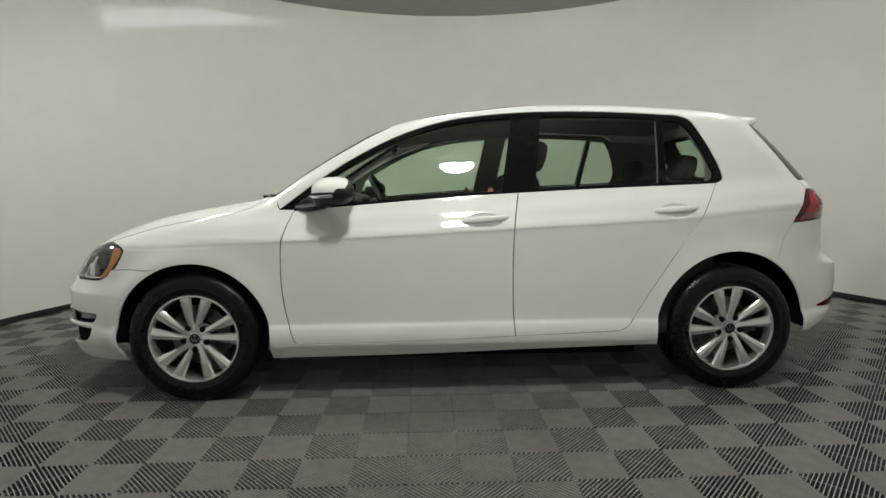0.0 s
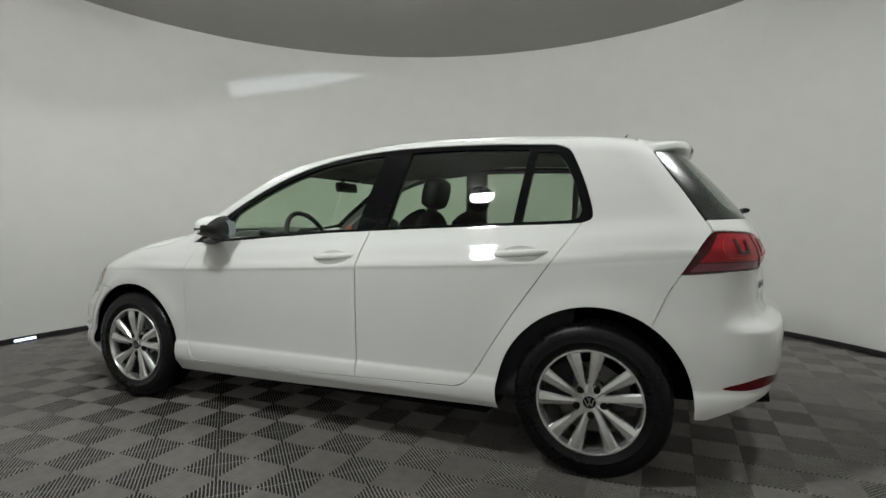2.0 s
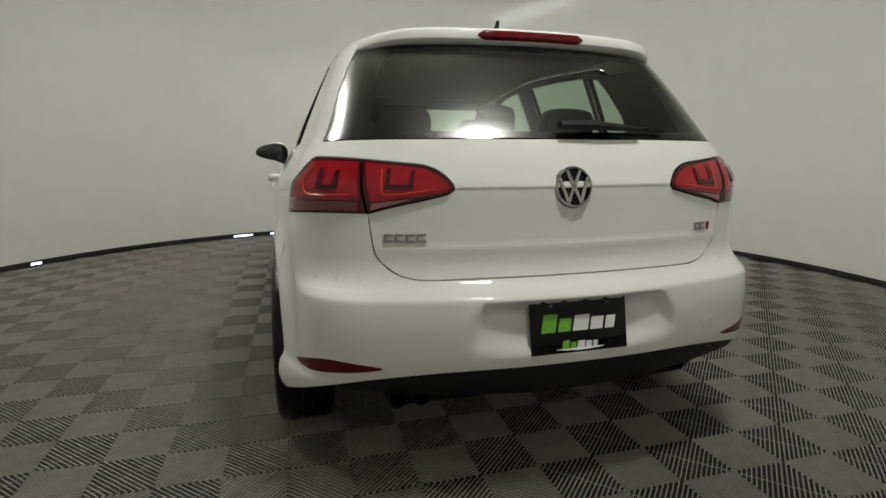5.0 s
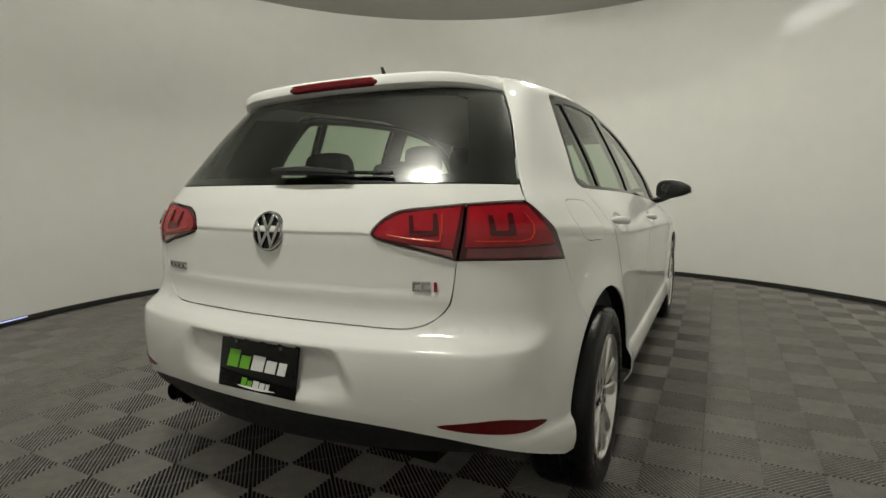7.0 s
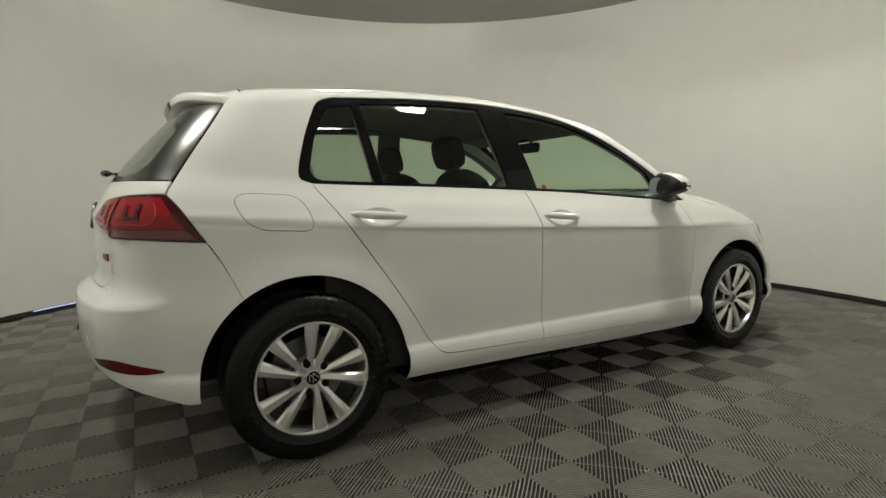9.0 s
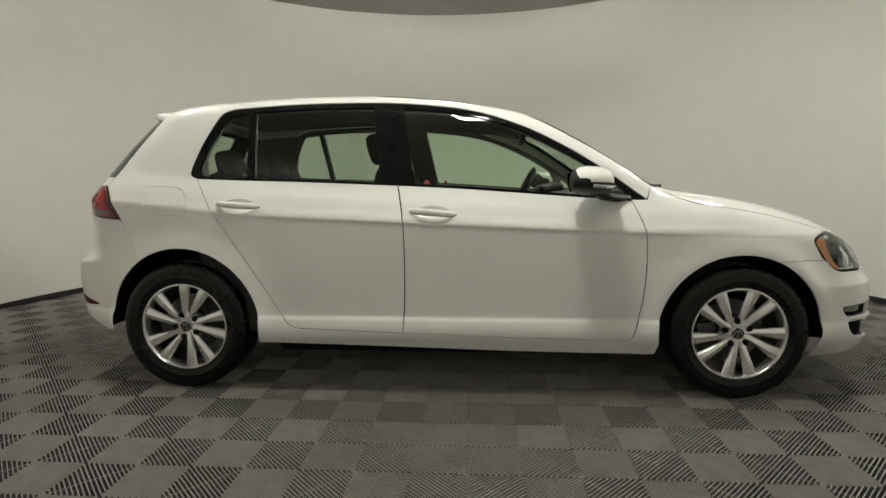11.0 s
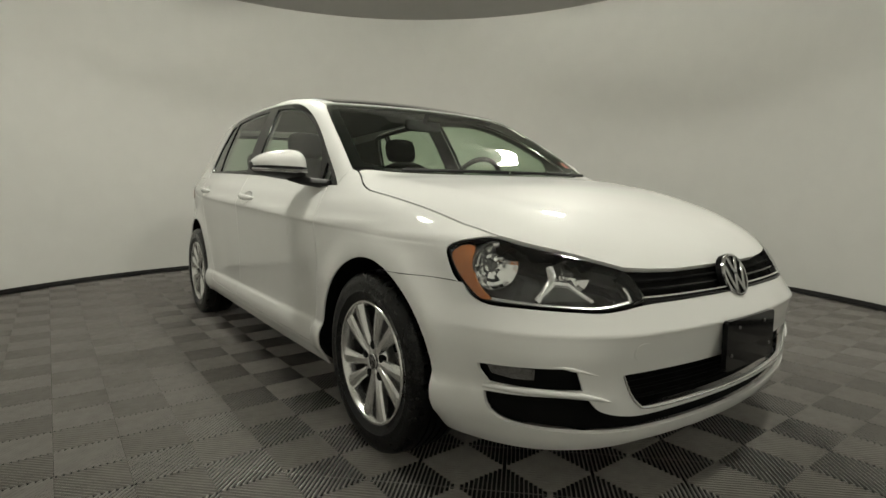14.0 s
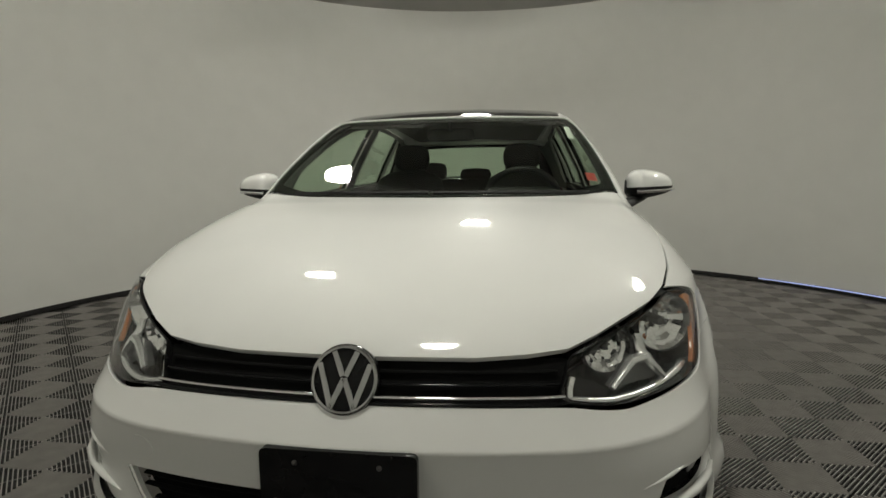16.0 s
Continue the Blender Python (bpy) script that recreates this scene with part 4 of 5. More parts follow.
def badge(at, normal, r, parent):
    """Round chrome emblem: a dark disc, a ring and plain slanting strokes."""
    z = Vector(normal).normalized()
    x = Vector((0, 0, 1)).cross(z).normalized()
    y = z.cross(x)
    m = Matrix.Translation(at) @ Matrix((x, y, z)).transposed().to_4x4()
    bm = bmesh.new()
    ring_solid(bm, ((0.0005, 0.001), (r * 0.92, 0.001), (r * 1.02, -0.003), (r * 1.02, -0.02), (0.0005, -0.02)), 48, m, close=False)
    e = part("emblem", bm, BLACK_GLOSS, parent, "round chrome badge on a dark disc")
    bm = bmesh.new()
    ring_solid(bm, ((r * 0.87, 0.001), (r * 0.885, 0.0055), (r * 0.94, 0.007), (r * 0.99, 0.004), (r, -0.002)), 48, m)
    part("ring", bm, EMBLEM, e)
    for x0, y0, x1, y1 in ((-0.33, 0.76, -0.06, 0.12), (0.33, 0.76, 0.06, 0.12), (-0.74, 0.42, -0.34, -0.78), (-0.34, -0.78, -0.02, 0.0), (0.74, 0.42, 0.34, -0.78), (0.34, -0.78, 0.02, 0.0)):
        bm = bmesh.new()
        a, b = Vector((x0 * r, y0 * r, 0.003)), Vector((x1 * r, y1 * r, 0.003))
        d = b - a
        box(bm, d.length + r * 0.10, r * 0.19, 0.006, m @ Matrix.Translation((a + b) / 2) @ Matrix.Rotation(math.atan2(d.y, d.x), 4, "Z"), 0.0015, 1)
        part("stroke", bm, EMBLEM, e)
    return e


badge((-2.120, 0.0, 0.645), Vector((-0.93, 0, 0.36)), 0.0685, car)

# head lamps
head_pts = [(-1.661, 0.782, 0.728), (-1.664, 0.776, 0.748), (-1.70, 0.748, 0.764), (-1.735, 0.718, 0.7705), (-1.768, 0.684, 0.7715), (-1.825, 0.651, 0.755), (-1.927, 0.560, 0.726), (-2.0, 0.478, 0.698), (-2.026, 0.440, 0.682), (-2.051, 0.430, 0.654), (-2.079, 0.420, 0.607),
            (-2.057, 0.493, 0.592), (-2.028, 0.551, 0.586), (-1.978, 0.615, 0.589), (-1.883, 0.701, 0.593), (-1.799, 0.751, 0.597), (-1.746, 0.769, 0.616), (-1.699, 0.780, 0.666)]
head_loop = spline(flat("nose", head_pts), 0.02, True)


def bowl(at, aim, r, depth, lens, seed):
    """Reflector bowl of many upright facets, with its bulb and rim."""
    rng = random.Random(seed)
    m = Matrix.Translation(at) @ Vector(aim).to_track_quat("Z", "Y").to_matrix().to_4x4()
    bm = bmesh.new()
    n, q = 22, 7
    rows = []
    for i in range(q):
        t = 0.2 + 0.8 * i / (q - 1)
        rows.append([bm.verts.new(m @ Vector((r * t * math.cos(2 * math.pi * k / n), r * t * math.sin(2 * math.pi * k / n), depth * (t * t - 1) + (rng.uniform(-0.11, 0.11) * depth if 0 < i < q - 1 else 0)))) for k in range(n)])
    for u, v in zip(rows, rows[1:]):
        for k in range(n):
            bm.faces.new((u[k], u[(k + 1) % n], v[(k + 1) % n], v[k]))
    part("reflector", bm, REFLECTOR, lens, "faceted chrome reflector bowl", angle=8)
    bm = bmesh.new()
    ring_solid(bm, ((r, -0.001), (r * 1.02, 0.003), (r * 1.06, 0.001), (r * 1.07, -0.045), (r * 1.03, -0.045)), 36, m, close=False)
    part("reflector_rim", bm, HOUSING, lens, "dark ring round the bowl")
    bm = bmesh.new()
    ring_solid(bm, ((0.0005, -0.012), (r * 0.13, -0.013), (r * 0.17, -0.017), (r * 0.2, -depth)), 16, m, close=False)
    part("bulb", bm, SIGNAL_GREY, lens)


for s in (1, -1):
    lp = head_loop if s > 0 else head_loop * (-1, 1)
    lens = panel("head_lamp", LENS_CLEAR, "nose", lp, car, gap=0.004, rim=0, off=0.0005, label="clear wrap-around head lamp")
    lens.visible_shadow = False
    panel("housing", HOUSING, "nose", lp, lens, gap=0.004, rim=0, off=-0.135, label="dark grey lamp housing")
    inner = shrink(lp, 0.006)
    panel("bezel", BLACK_GLOSS, "nose", lp, lens, holes=[inner], gap=0.002, rim=0.11, off=-0.003, label="black lamp rim")
    P = lambda x, y, z: (x, s * y, z)
    bowl(P(-1.768, 0.690, 0.687), (-0.93, s * 0.33, -0.03), 0.069, 0.040, lens, 3 + s)
    bowl(P(-1.924, 0.532, 0.664), (-0.95, s * 0.26, -0.03), 0.053, 0.030, lens, 7 + s)
    amb = flat("nose", [P(-1.666, 0.779, 0.724), P(-1.688, 0.755, 0.753), P(-1.722, 0.733, 0.752), P(-1.724, 0.742, 0.70), P(-1.755, 0.745, 0.645), P(-1.80, 0.738, 0.606), P(-1.775, 0.757, 0.603), P(-1.745, 0.765, 0.622), P(-1.695, 0.778, 0.672)])
    panel("side_marker", AMBER, "nose", spline(amb, 0.02, True), lens, gap=0.003, rim=0.01, off=-0.008, grid=0.02, label="amber side marker strip")
    # the signal lamp: a silver frame like an upturned Y, with a grey lens between its legs
    corners = [Vector(P(*c)) for c in ((-1.905, 0.620, 0.641), (-1.932, 0.580, 0.642), (-1.986, 0.534, 0.600), (-1.892, 0.652, 0.600))]
    bm = bmesh.new()
    low = [bm.verts.new(c + Vector((0.018, -s * 0.012, 0))) for c in corners]
    up = [bm.verts.new(c) for c in corners]
    bm.faces.new(up if s > 0 else up[::-1])
    for k in range(4):
        bm.faces.new((up[k], up[(k + 1) % 4], low[(k + 1) % 4], low[k]))
    part("signal_lens", bm, SIGNAL_GREY, lens, "grey signal lens", smooth=False)
    bm = bmesh.new()
    tube(bm, [P(-1.890, 0.600, 0.690), P(-1.905, 0.604, 0.665), P(-1.910, 0.616, 0.645), P(-1.905, 0.636, 0.622), P(-1.896, 0.655, 0.600)], (0.012, 0.013, 0.016, 0.014, 0.012), 8, True, 0.8)
    tube(bm, [P(-1.912, 0.612, 0.648), P(-1.938, 0.580, 0.645), P(-1.962, 0.556, 0.622), P(-1.990, 0.532, 0.600)], (0.015, 0.013, 0.010, 0.008), 8, True, 0.8)
    part("signal_frame", bm, ALLOY, lens, "silver frame of the signal lamp")
    bar_on("nose", [P(-1.79, 0.748, 0.606), P(-1.90, 0.685, 0.602), P(-1.99, 0.60, 0.598), P(-2.04, 0.53, 0.599), P(-2.066, 0.450, 0.612)], -0.036, 0.010, ALLOY, "silver_strip", lens, 0.6)
    bar_on("nose", [P(-2.066, 0.445, 0.612), P(-2.058, 0.445, 0.630), P(-2.045, 0.452, 0.650)], -0.03, 0.009, ALLOY, "silver_strip", lens, 0.6)

# tail
hatch_low = [(2.035, 0.0, 0.649), (2.02, 0.25, 0.648), (1.998, 0.418, 0.646), (1.985, 0.472, 0.650), (1.968, 0.510, 0.662), (1.950, 0.540, 0.684), (1.940, 0.565, 0.715), (1.938, 0.577, 0.77), (1.936, 0.584, 0.832)]
lamp_in = [(1.936, 0.584, 0.833), (1.953, 0.520, 0.850), (1.972, 0.429, 0.869), (1.985, 0.362, 0.886), (1.987, 0.348, 0.897), (1.980, 0.351, 0.910), (1.966, 0.371, 0.935), (1.942, 0.415, 0.961), (1.918, 0.50, 0.971), (1.890, 0.590, 0.980)]
lamp_out_top = [(1.890, 0.590, 0.980), (1.85, 0.64, 0.984), (1.80, 0.69, 0.987), (1.757, 0.708, 0.987)]
lamp_out_low = [(1.646, 0.788, 0.821), (1.74, 0.772, 0.826), (1.83, 0.735, 0.831), (1.89, 0.675, 0.833), (1.936, 0.586, 0.833)]
glass_foot = [(1.940, 0.0, 1.037), (1.915, 0.30, 1.037), (1.85, 0.52, 1.036), (1.736, 0.683, 1.034)]
hatch_loop = symm(run("tail", glass_foot) + flat("tail", [(1.744, 0.690, 1.014), (1.757, 0.707, 0.990)]) + run("tail", lamp_out_top[::-1])[1:-1] + run("tail", lamp_in[::-1])[:-1] + run("tail", hatch_low[::-1]))


def hatch_shape(p):
    """The hatch is hollowed between its two creases."""
    z = p[:, 2]
    d = 0.0055 * step01(z, 0.735, 0.89) * (1 - step01(z, 0.893, 0.905)) - 0.003 * step01(z, 0.70, 0.733) * (1 - step01(z, 0.735, 0.75))
    return p - np.c_[d, d * 0, d * 0]


hatch = panel("hatch", PAINT, "tail", hatch_loop, car, gap=0.0028, rim=0.02, grid=0.02, shape=hatch_shape)
gl_side = flat("tail", [tuple(p) for p in lift("side", [(1.714, 1.066), (1.676, 1.122), (1.620, 1.205), (1.578, 1.27), (1.530, 1.343)])])
glass_loop = symm(run("tail", glass_foot) + gl_side + run("tail", [(1.58, 0.53, 1.352), (1.65, 0.3, 1.37), (1.655, 0.0, 1.374)])[1:])
gi = symm(flat("tail", [(1.92, 0.0, 1.062), (1.90, 0.30, 1.062), (1.83, 0.52, 1.068)]) + flat("tail", [(1.79, 0.545, 1.10), (1.71, 0.515, 1.22), (1.655, 0.49, 1.31), (1.65, 0.45, 1.325)]) + flat("tail", [(1.665, 0.25, 1.335), (1.67, 0.0, 1.338)]))
panel("hatch_glass_border", BLACK_GLOSS, "tail", glass_loop, hatch, holes=[gi], gap=0.002, rim=0.012, off=-0.005, label="black printed border of the rear glass")
panel("hatch_glass", GLASS_DUSTY, "tail", glass_loop, hatch, gap=0.003, rim=0, off=-0.002, label="tinted rear glass").visible_shadow = False

for s in (1, -1):
    f = (lambda q: np.array(q) * (s, 1))
    li = dense(f(run("tail", lamp_in)), 0.02)
    lo = dense(f(run("tail", lamp_out_top)[:-1] + [tuple(q) for q in drop("tail", lift("side", lamp_front))] + run("tail", lamp_out_low)[1:]), 0.02)
    a = panel("tail_lamp", RED_RIM, "tail", li, car, gap=0.003, rim=0.02, off=0.002, grid=0.025, label="dark red tail lamp on the hatch")
    b = panel("tail_lamp", RED_RIM, "tail", lo, car, gap=0.003, rim=0.02, off=0.002, grid=0.025, label="dark red wrap-around tail lamp")
    q = lambda pts: f(flat("tail", pts))
    panel("red_lens", RED_LENS, "tail", dense(q([(1.94, 0.574, 0.864), (1.972, 0.43, 0.881), (1.985, 0.372, 0.892), (1.986, 0.361, 0.900), (1.978, 0.368, 0.915), (1.966, 0.386, 0.932), (1.942, 0.424, 0.953), (1.918, 0.50, 0.963), (1.895, 0.578, 0.971)]), 0.02), a, gap=0, rim=0.003, off=0.0045, grid=0.02)
    panel("reversing_lens", PINK_LENS, "tail", dense(q([(1.936, 0.574, 0.842), (1.945, 0.574, 0.861), (1.968, 0.455, 0.874)]), 0.02), a, gap=0, rim=0.003, off=0.0045, grid=0.02, label="pale reversing lens")
    panel("red_lens", RED_LENS, "tail", dense(q([(1.92, 0.598, 0.870), (1.895, 0.600, 0.971), (1.85, 0.645, 0.974), (1.80, 0.69, 0.976), (1.765, 0.706, 0.974), (1.725, 0.746, 0.910), (1.700, 0.766, 0.870), (1.83, 0.727, 0.870)]), 0.02), b, gap=0, rim=0.003, off=0.0045, grid=0.02)
    panel("lower_lens", RED_DUSK, "tail", dense(q([(1.915, 0.598, 0.841), (1.91, 0.600, 0.866), (1.83, 0.728, 0.866), (1.70, 0.768, 0.866), (1.672, 0.780, 0.834), (1.83, 0.732, 0.839)]), 0.02), b, gap=0, rim=0.003, off=0.0045, grid=0.02, label="dusky red lower lens")
    for y0, y1, ow in ((0.445, 0.520, a), (0.628, 0.680, b)):
        def xx(y):
            return 1.98 - 0.22 * y * y - (0.5 * max(0, y - 0.55))
        for pts in ([(y0, 0.947), (y0 + 0.010, 0.947), (y0 + 0.014, 0.908), (y0 + 0.002, 0.898)], [(y1 - 0.010, 0.952), (y1, 0.952), (y1 + 0.002, 0.898), (y1 - 0.012, 0.908)], [(y0 + 0.002, 0.898), (y0 + 0.014, 0.909), (y1 - 0.012, 0.909), (y1 + 0.002, 0.898)]):
            panel("dark_insert", RED_RIM, "tail", dense(q([(xx(y), y, z) for y, z in pts]), 0.02), ow, gap=0, rim=0.002, off=0.0085, grid=0.02)

    for ow, pts in ((a, [(1.955, 0.555, 0.952), (1.962, 0.556, 0.905), (1.965, 0.552, 0.884), (1.975, 0.47, 0.888), (1.982, 0.40, 0.897)]), (b, [(1.90, 0.615, 0.885), (1.85, 0.690, 0.883), (1.80, 0.728, 0.886), (1.78, 0.728, 0.92), (1.795, 0.712, 0.955)])):
        bar_on("tail", [(x, s * y, z) for x, y, z in pts], 0.0065, 0.0026, RED_BRIGHT, "light_strip", ow, 0.6)

# rear bumper
rb_top = run("tail", hatch_low) + run("tail", lamp_out_low[::-1])[1:]
rb_seam = [tuple(q) for q in drop("tail", lift("side", [(1.646, 0.819), (1.60, 0.745), (1.545, 0.622)] ))]
rb_arch = [tuple(q) for q in drop("tail", lift("side", arch(WB, 0.385, 54, -5)))]
rb_foot = run("tail", [(1.702, 0.80, 0.272), (1.792, 0.788, 0.298), (1.90, 0.745, 0.335), (1.975, 0.676, 0.362), (2.011, 0.561, 0.381), (2.056, 0.357, 0.398), (2.083, 0.0, 0.404)])
rb_loop = symm(rb_top + rb_seam[1:-1] + rb_arch + rb_foot[1:])


def plate_niche(p):
    """Sinks the niche for the number plate."""
    ay, z = np.abs(p[:, 1]), p[:, 2]
    edge = 0.272 + (0.589 - z) * 0.48
    m = (1 - step01(z, 0.582, 0.593)) * (1 - step01(ay, edge - 0.006, edge + 0.008)) * step01(z, 0.445, 0.460)
    flat_x = 2.040 + (0.590 - z) * 0.20
    q = p.copy()
    q[:, 0] = p[:, 0] + (np.minimum(flat_x, p[:, 0]) - p[:, 0]) * m
    return q


rbump = panel("rear_bumper", PAINT, "tail", rb_loop, car, gap=0.0005, rim=0.008, grid=0.02, shape=plate_niche)
diff = symm(run("tail", [(2.06, 0.0, 0.412), (2.04, 0.357, 0.406), (2.0, 0.561, 0.39), (1.965, 0.676, 0.372), (1.93, 0.70, 0.355)]) + run("tail", [(1.93, 0.69, 0.35), (1.945, 0.66, 0.330), (1.975, 0.55, 0.318), (2.0, 0.3, 0.296), (2.01, 0.0, 0.285)]))
panel("diffuser", BLACK_PLASTIC, "tail", diff, rbump, gap=0, rim=0.03, off=-0.012, label="matt black lower rear valance")
for s in (1, -1):
    pts = [(2.015, 0.560, 0.413), (1.985, 0.660, 0.430), (1.95, 0.720, 0.432), (1.90, 0.760, 0.420), (1.806, 0.794, 0.393), (1.87, 0.775, 0.385), (1.93, 0.745, 0.388), (1.98, 0.680, 0.397), (2.004, 0.606, 0.404)]
    panel("reflector", RED_MID, "tail", spline(np.array(flat("tail", pts)) * (s, 1), 0.02, True), rbump, gap=0, rim=0.003, off=0.002, grid=0.02, label="dark red reflector strip")
c0 = flat("tail", [(2.038, 0.494, 0.460)])[0]
panel("tow_cover", PAINT, "tail", [(c0[0] + a, c0[1] + b) for a, b in ring], rbump, gap=0, rim=0.003, off=0.0018, grid=0.015)
for y in (-0.515, -0.445):
    bm = bmesh.new()
    ring_solid(bm, ((0.024, 0), (0.030, 0), (0.030, 0.20), (0.024, 0.20)), 20, pose(1.79, y, 0.290, 0, 84, 0))
    part("exhaust_tip", bm, BLACK_GLOSS, rbump, "round blackened exhaust tip")
badge((2.0075, 0.0, 0.900), Vector((0.985, 0, 0.17)), 0.0585, car)


def letters(y0, y1, z0, z1, n, mats):
    """Model badge as plain raised bars."""
    w = (y1 - y0) / n
    for k in range(n):
        yc = y0 + w * (k + 0.5)
        p = lift("tail", flat("tail", [(1.96, yc, (z0 + z1) / 2)]))
        nn = skin_normal(p)[0]
        x = Vector((0, 0, 1)).cross(Vector(nn)).normalized()
        z = Vector(nn)
        m = Matrix.Translation(Vector(p[0] + nn * 0.003)) @ Matrix((x, z.cross(x), z)).transposed().to_4x4()
        bm = bmesh.new()
        ww = abs(w) * (0.8 if mats[k] is BADGE else 0.3)
        for a, b, c, d in ((0, 0.36, 1, 0.28), (0, -0.36, 1, 0.28), (-0.38, 0, 0.26, 1)) if mats[k] is BADGE else ((0, 0, 1, 1),):
            box(bm, ww * c, (z1 - z0) * d, 0.005, m @ Matrix.Translation((a * ww, b * (z1 - z0), 0)), 0.001, 1)
        part("badge_bar", bm, mats[k], hatch)


letters(-0.550, -0.418, 0.753, 0.777, 4, [BADGE] * 4)
letters(0.462, 0.548, 0.750, 0.776, 3, [BADGE, BADGE, RED_LENS])

# spoiler and third brake light
V, F, ny = [], [], 49
for k in range(ny):
    t = abs(2 * k / (ny - 1) - 1)
    side = 1 if k > ny // 2 else -1
    y = 0.536 * t
    z0, z1 = (float(lift("top", [(x, y)])[0][2]) for x in (1.468, 1.53))
    tip = 1.700 - 0.045 * t ** 2 - 0.115 * t ** 7
    zt = 1.391 - 0.010 * t ** 2 - 0.020 * t ** 8
    low = 0.040 - 0.006 * t ** 4
    sec = [(1.470, z0 + 0.0012, 1.0), (1.53 - 0.03 * t ** 8, z1 + 0.002, 1.005), (max(tip - 0.05, 1.51), zt + 0.007 - 0.004 * t ** 6, 1.01), (tip - 0.007, zt, 1.02), (tip, zt - 0.009, 1.025), (tip - 0.004, zt - low + 0.008, 1.035),
           (tip - 0.018, zt - low, 1.04), (min(1.60, tip - 0.03), zt - low - 0.006, 1.04), (1.478, z0 - 0.052, 1.03)]
    V += [(x, side * y * g, z) for x, z, g in sec]
q = 9
for k in range(ny - 1):
    for j in range(q):
        F.append((k * q + j, k * q + (j + 1) % q, (k + 1) * q + (j + 1) % q, (k + 1) * q + j))
F += [tuple(range(q))[::-1], tuple(range((ny - 1) * q, ny * q))]
me = bpy.data.meshes.new("roof_spoiler")
me.from_pydata(V, [], F)
bm = bmesh.new()
bm.from_mesh(me)
spoiler = part("roof_spoiler", bm, PAINT, car, "white roof spoiler", angle=50)
bm = bmesh.new()
pts = []
for k in range(21):
    y = -0.185 + 0.37 * k / 20
    t = abs(y) / 0.555
    pts.append((1.6935 - 0.045 * t ** 2, y, 1.3705 - 0.010 * t ** 2))
tube(bm, pts, [0.005 + 0.0075 * (1 - (abs(k - 10) / 10) ** 22) for k in range(21)], 12, True, 1.25)
part("brake_light", bm, RED_MID, spoiler, "red third brake light")
bm = bmesh.new()
tube(bm, [(1.350, 0, 1.428), (1.358, 0, 1.452), (1.370, 0, 1.474), (1.386, 0, 1.498)], [0.020, 0.015, 0.010, 0.006], 8, True, 0.5)
part("aerial", bm, BLACK_PLASTIC, car, "short black roof aerial")
# rear wiper
bm = bmesh.new()
P = lift("tail", flat("tail", [(1.91, -0.02, 1.066), (1.91, 0.08, 1.066), (1.91, 0.16, 1.062), (1.90, 0.25, 1.056)]))
tube(bm, P + (0.030, 0, 0.010), [0.016, 0.021, 0.016, 0.008], 8, True, 0.7)
wiper = part("rear_wiper", bm, BLACK_PLASTIC, car, "black rear wiper arm")
bm = bmesh.new()
P = lift("tail", flat("tail", [(1.91, 0.08, 1.070), (1.90, 0.25, 1.062), (1.89, 0.37, 1.058)]))
tube(bm, P + (0.012, 0, 0.006), 0.006, 6)
part("blade", bm, RUBBER, wiper)
# cowl and front wipers
for y0, y1 in ((-0.60, -0.02), (0.0, 0.55)):
    P = lift("top", [(-1.085 + 0.16 * y * y, y) for y in np.linspace(y0, y1, 7)])
    bm = bmesh.new()
    tube(bm, P + (0, 0, 0.012), 0.008, 6)
    part("front_wiper", bm, BLACK_PLASTIC, car, "black windscreen wiper")

# plates: a dark one with plain coloured bars behind, a bare black holder in front
bm = bmesh.new()
mp = Matrix.Translation((2.073, 0.0, 0.509)) @ Matrix(((0, -0.176, 0.984), (1, 0, 0), (0, 0.984, 0.176))).to_4x4()
box(bm, 0.305, 0.152, 0.008, mp, 0.003, 2)
plate = part("rear_plate", bm, BLACK_GLOSS, car, "black dealer plate with green and white bars")
GREEN = material("green_print", (0.16, 0.46, 0.03), 0.5, grain=0.05)
WHITE = material("white_print", (0.8, 0.8, 0.8), 0.5, grain=0.03)
for x, y, w, h, mt in ((-0.0945, 0.012, 0.044, 0.052, GREEN), (-0.0465, 0.005, 0.038, 0.038, GREEN), (0.0055, 0.008, 0.048, 0.044, WHITE), (0.0555, 0.004, 0.040, 0.036, WHITE), (0.0985, 0.004, 0.030, 0.036, WHITE),
                       (-0.0455, -0.052, 0.021, 0.024, GREEN), (-0.0225, -0.055, 0.018, 0.018, GREEN), (0.0025, -0.054, 0.023, 0.021, WHITE), (0.0270, -0.055, 0.019, 0.018, WHITE), (0.0480, -0.055, 0.014, 0.018, WHITE)):
    bm = bmesh.new()
    prism(bm, [(x - w / 2 - h * 0.1, y - h / 2), (x + w / 2 - h * 0.1, y - h / 2), (x + w / 2 + h * 0.1, y + h / 2), (x - w / 2 + h * 0.1, y + h / 2)], 0.0036, 0.0046, mp)
    part("printed_bar", bm, mt, plate)
for x in (-0.088, 0.088):
    bm = bmesh.new()
    ring_solid(bm, ((0.0004, 0.008), (0.005, 0.007), (0.006, 0.003)), 12, mp @ pose(x, 0.062, 0), close=False)
    part("screw", bm, STEEL, plate)
mf = pose(-2.176, 0.0, 0.460, 0, 0, -90) @ pose(0, 0, 0, 90, 0, 0)
bm = bmesh.new()
prism(bm, outline([(-0.155, -0.086, 0.012), (0.155, -0.086, 0.012), (0.155, 0.066, 0.014), (-0.155, 0.066, 0.014)], 0.05), -0.010, 0.006, mf)
holder = part("front_plate_holder", bm, BLACK_GLOSS, car, "bare black number plate holder")
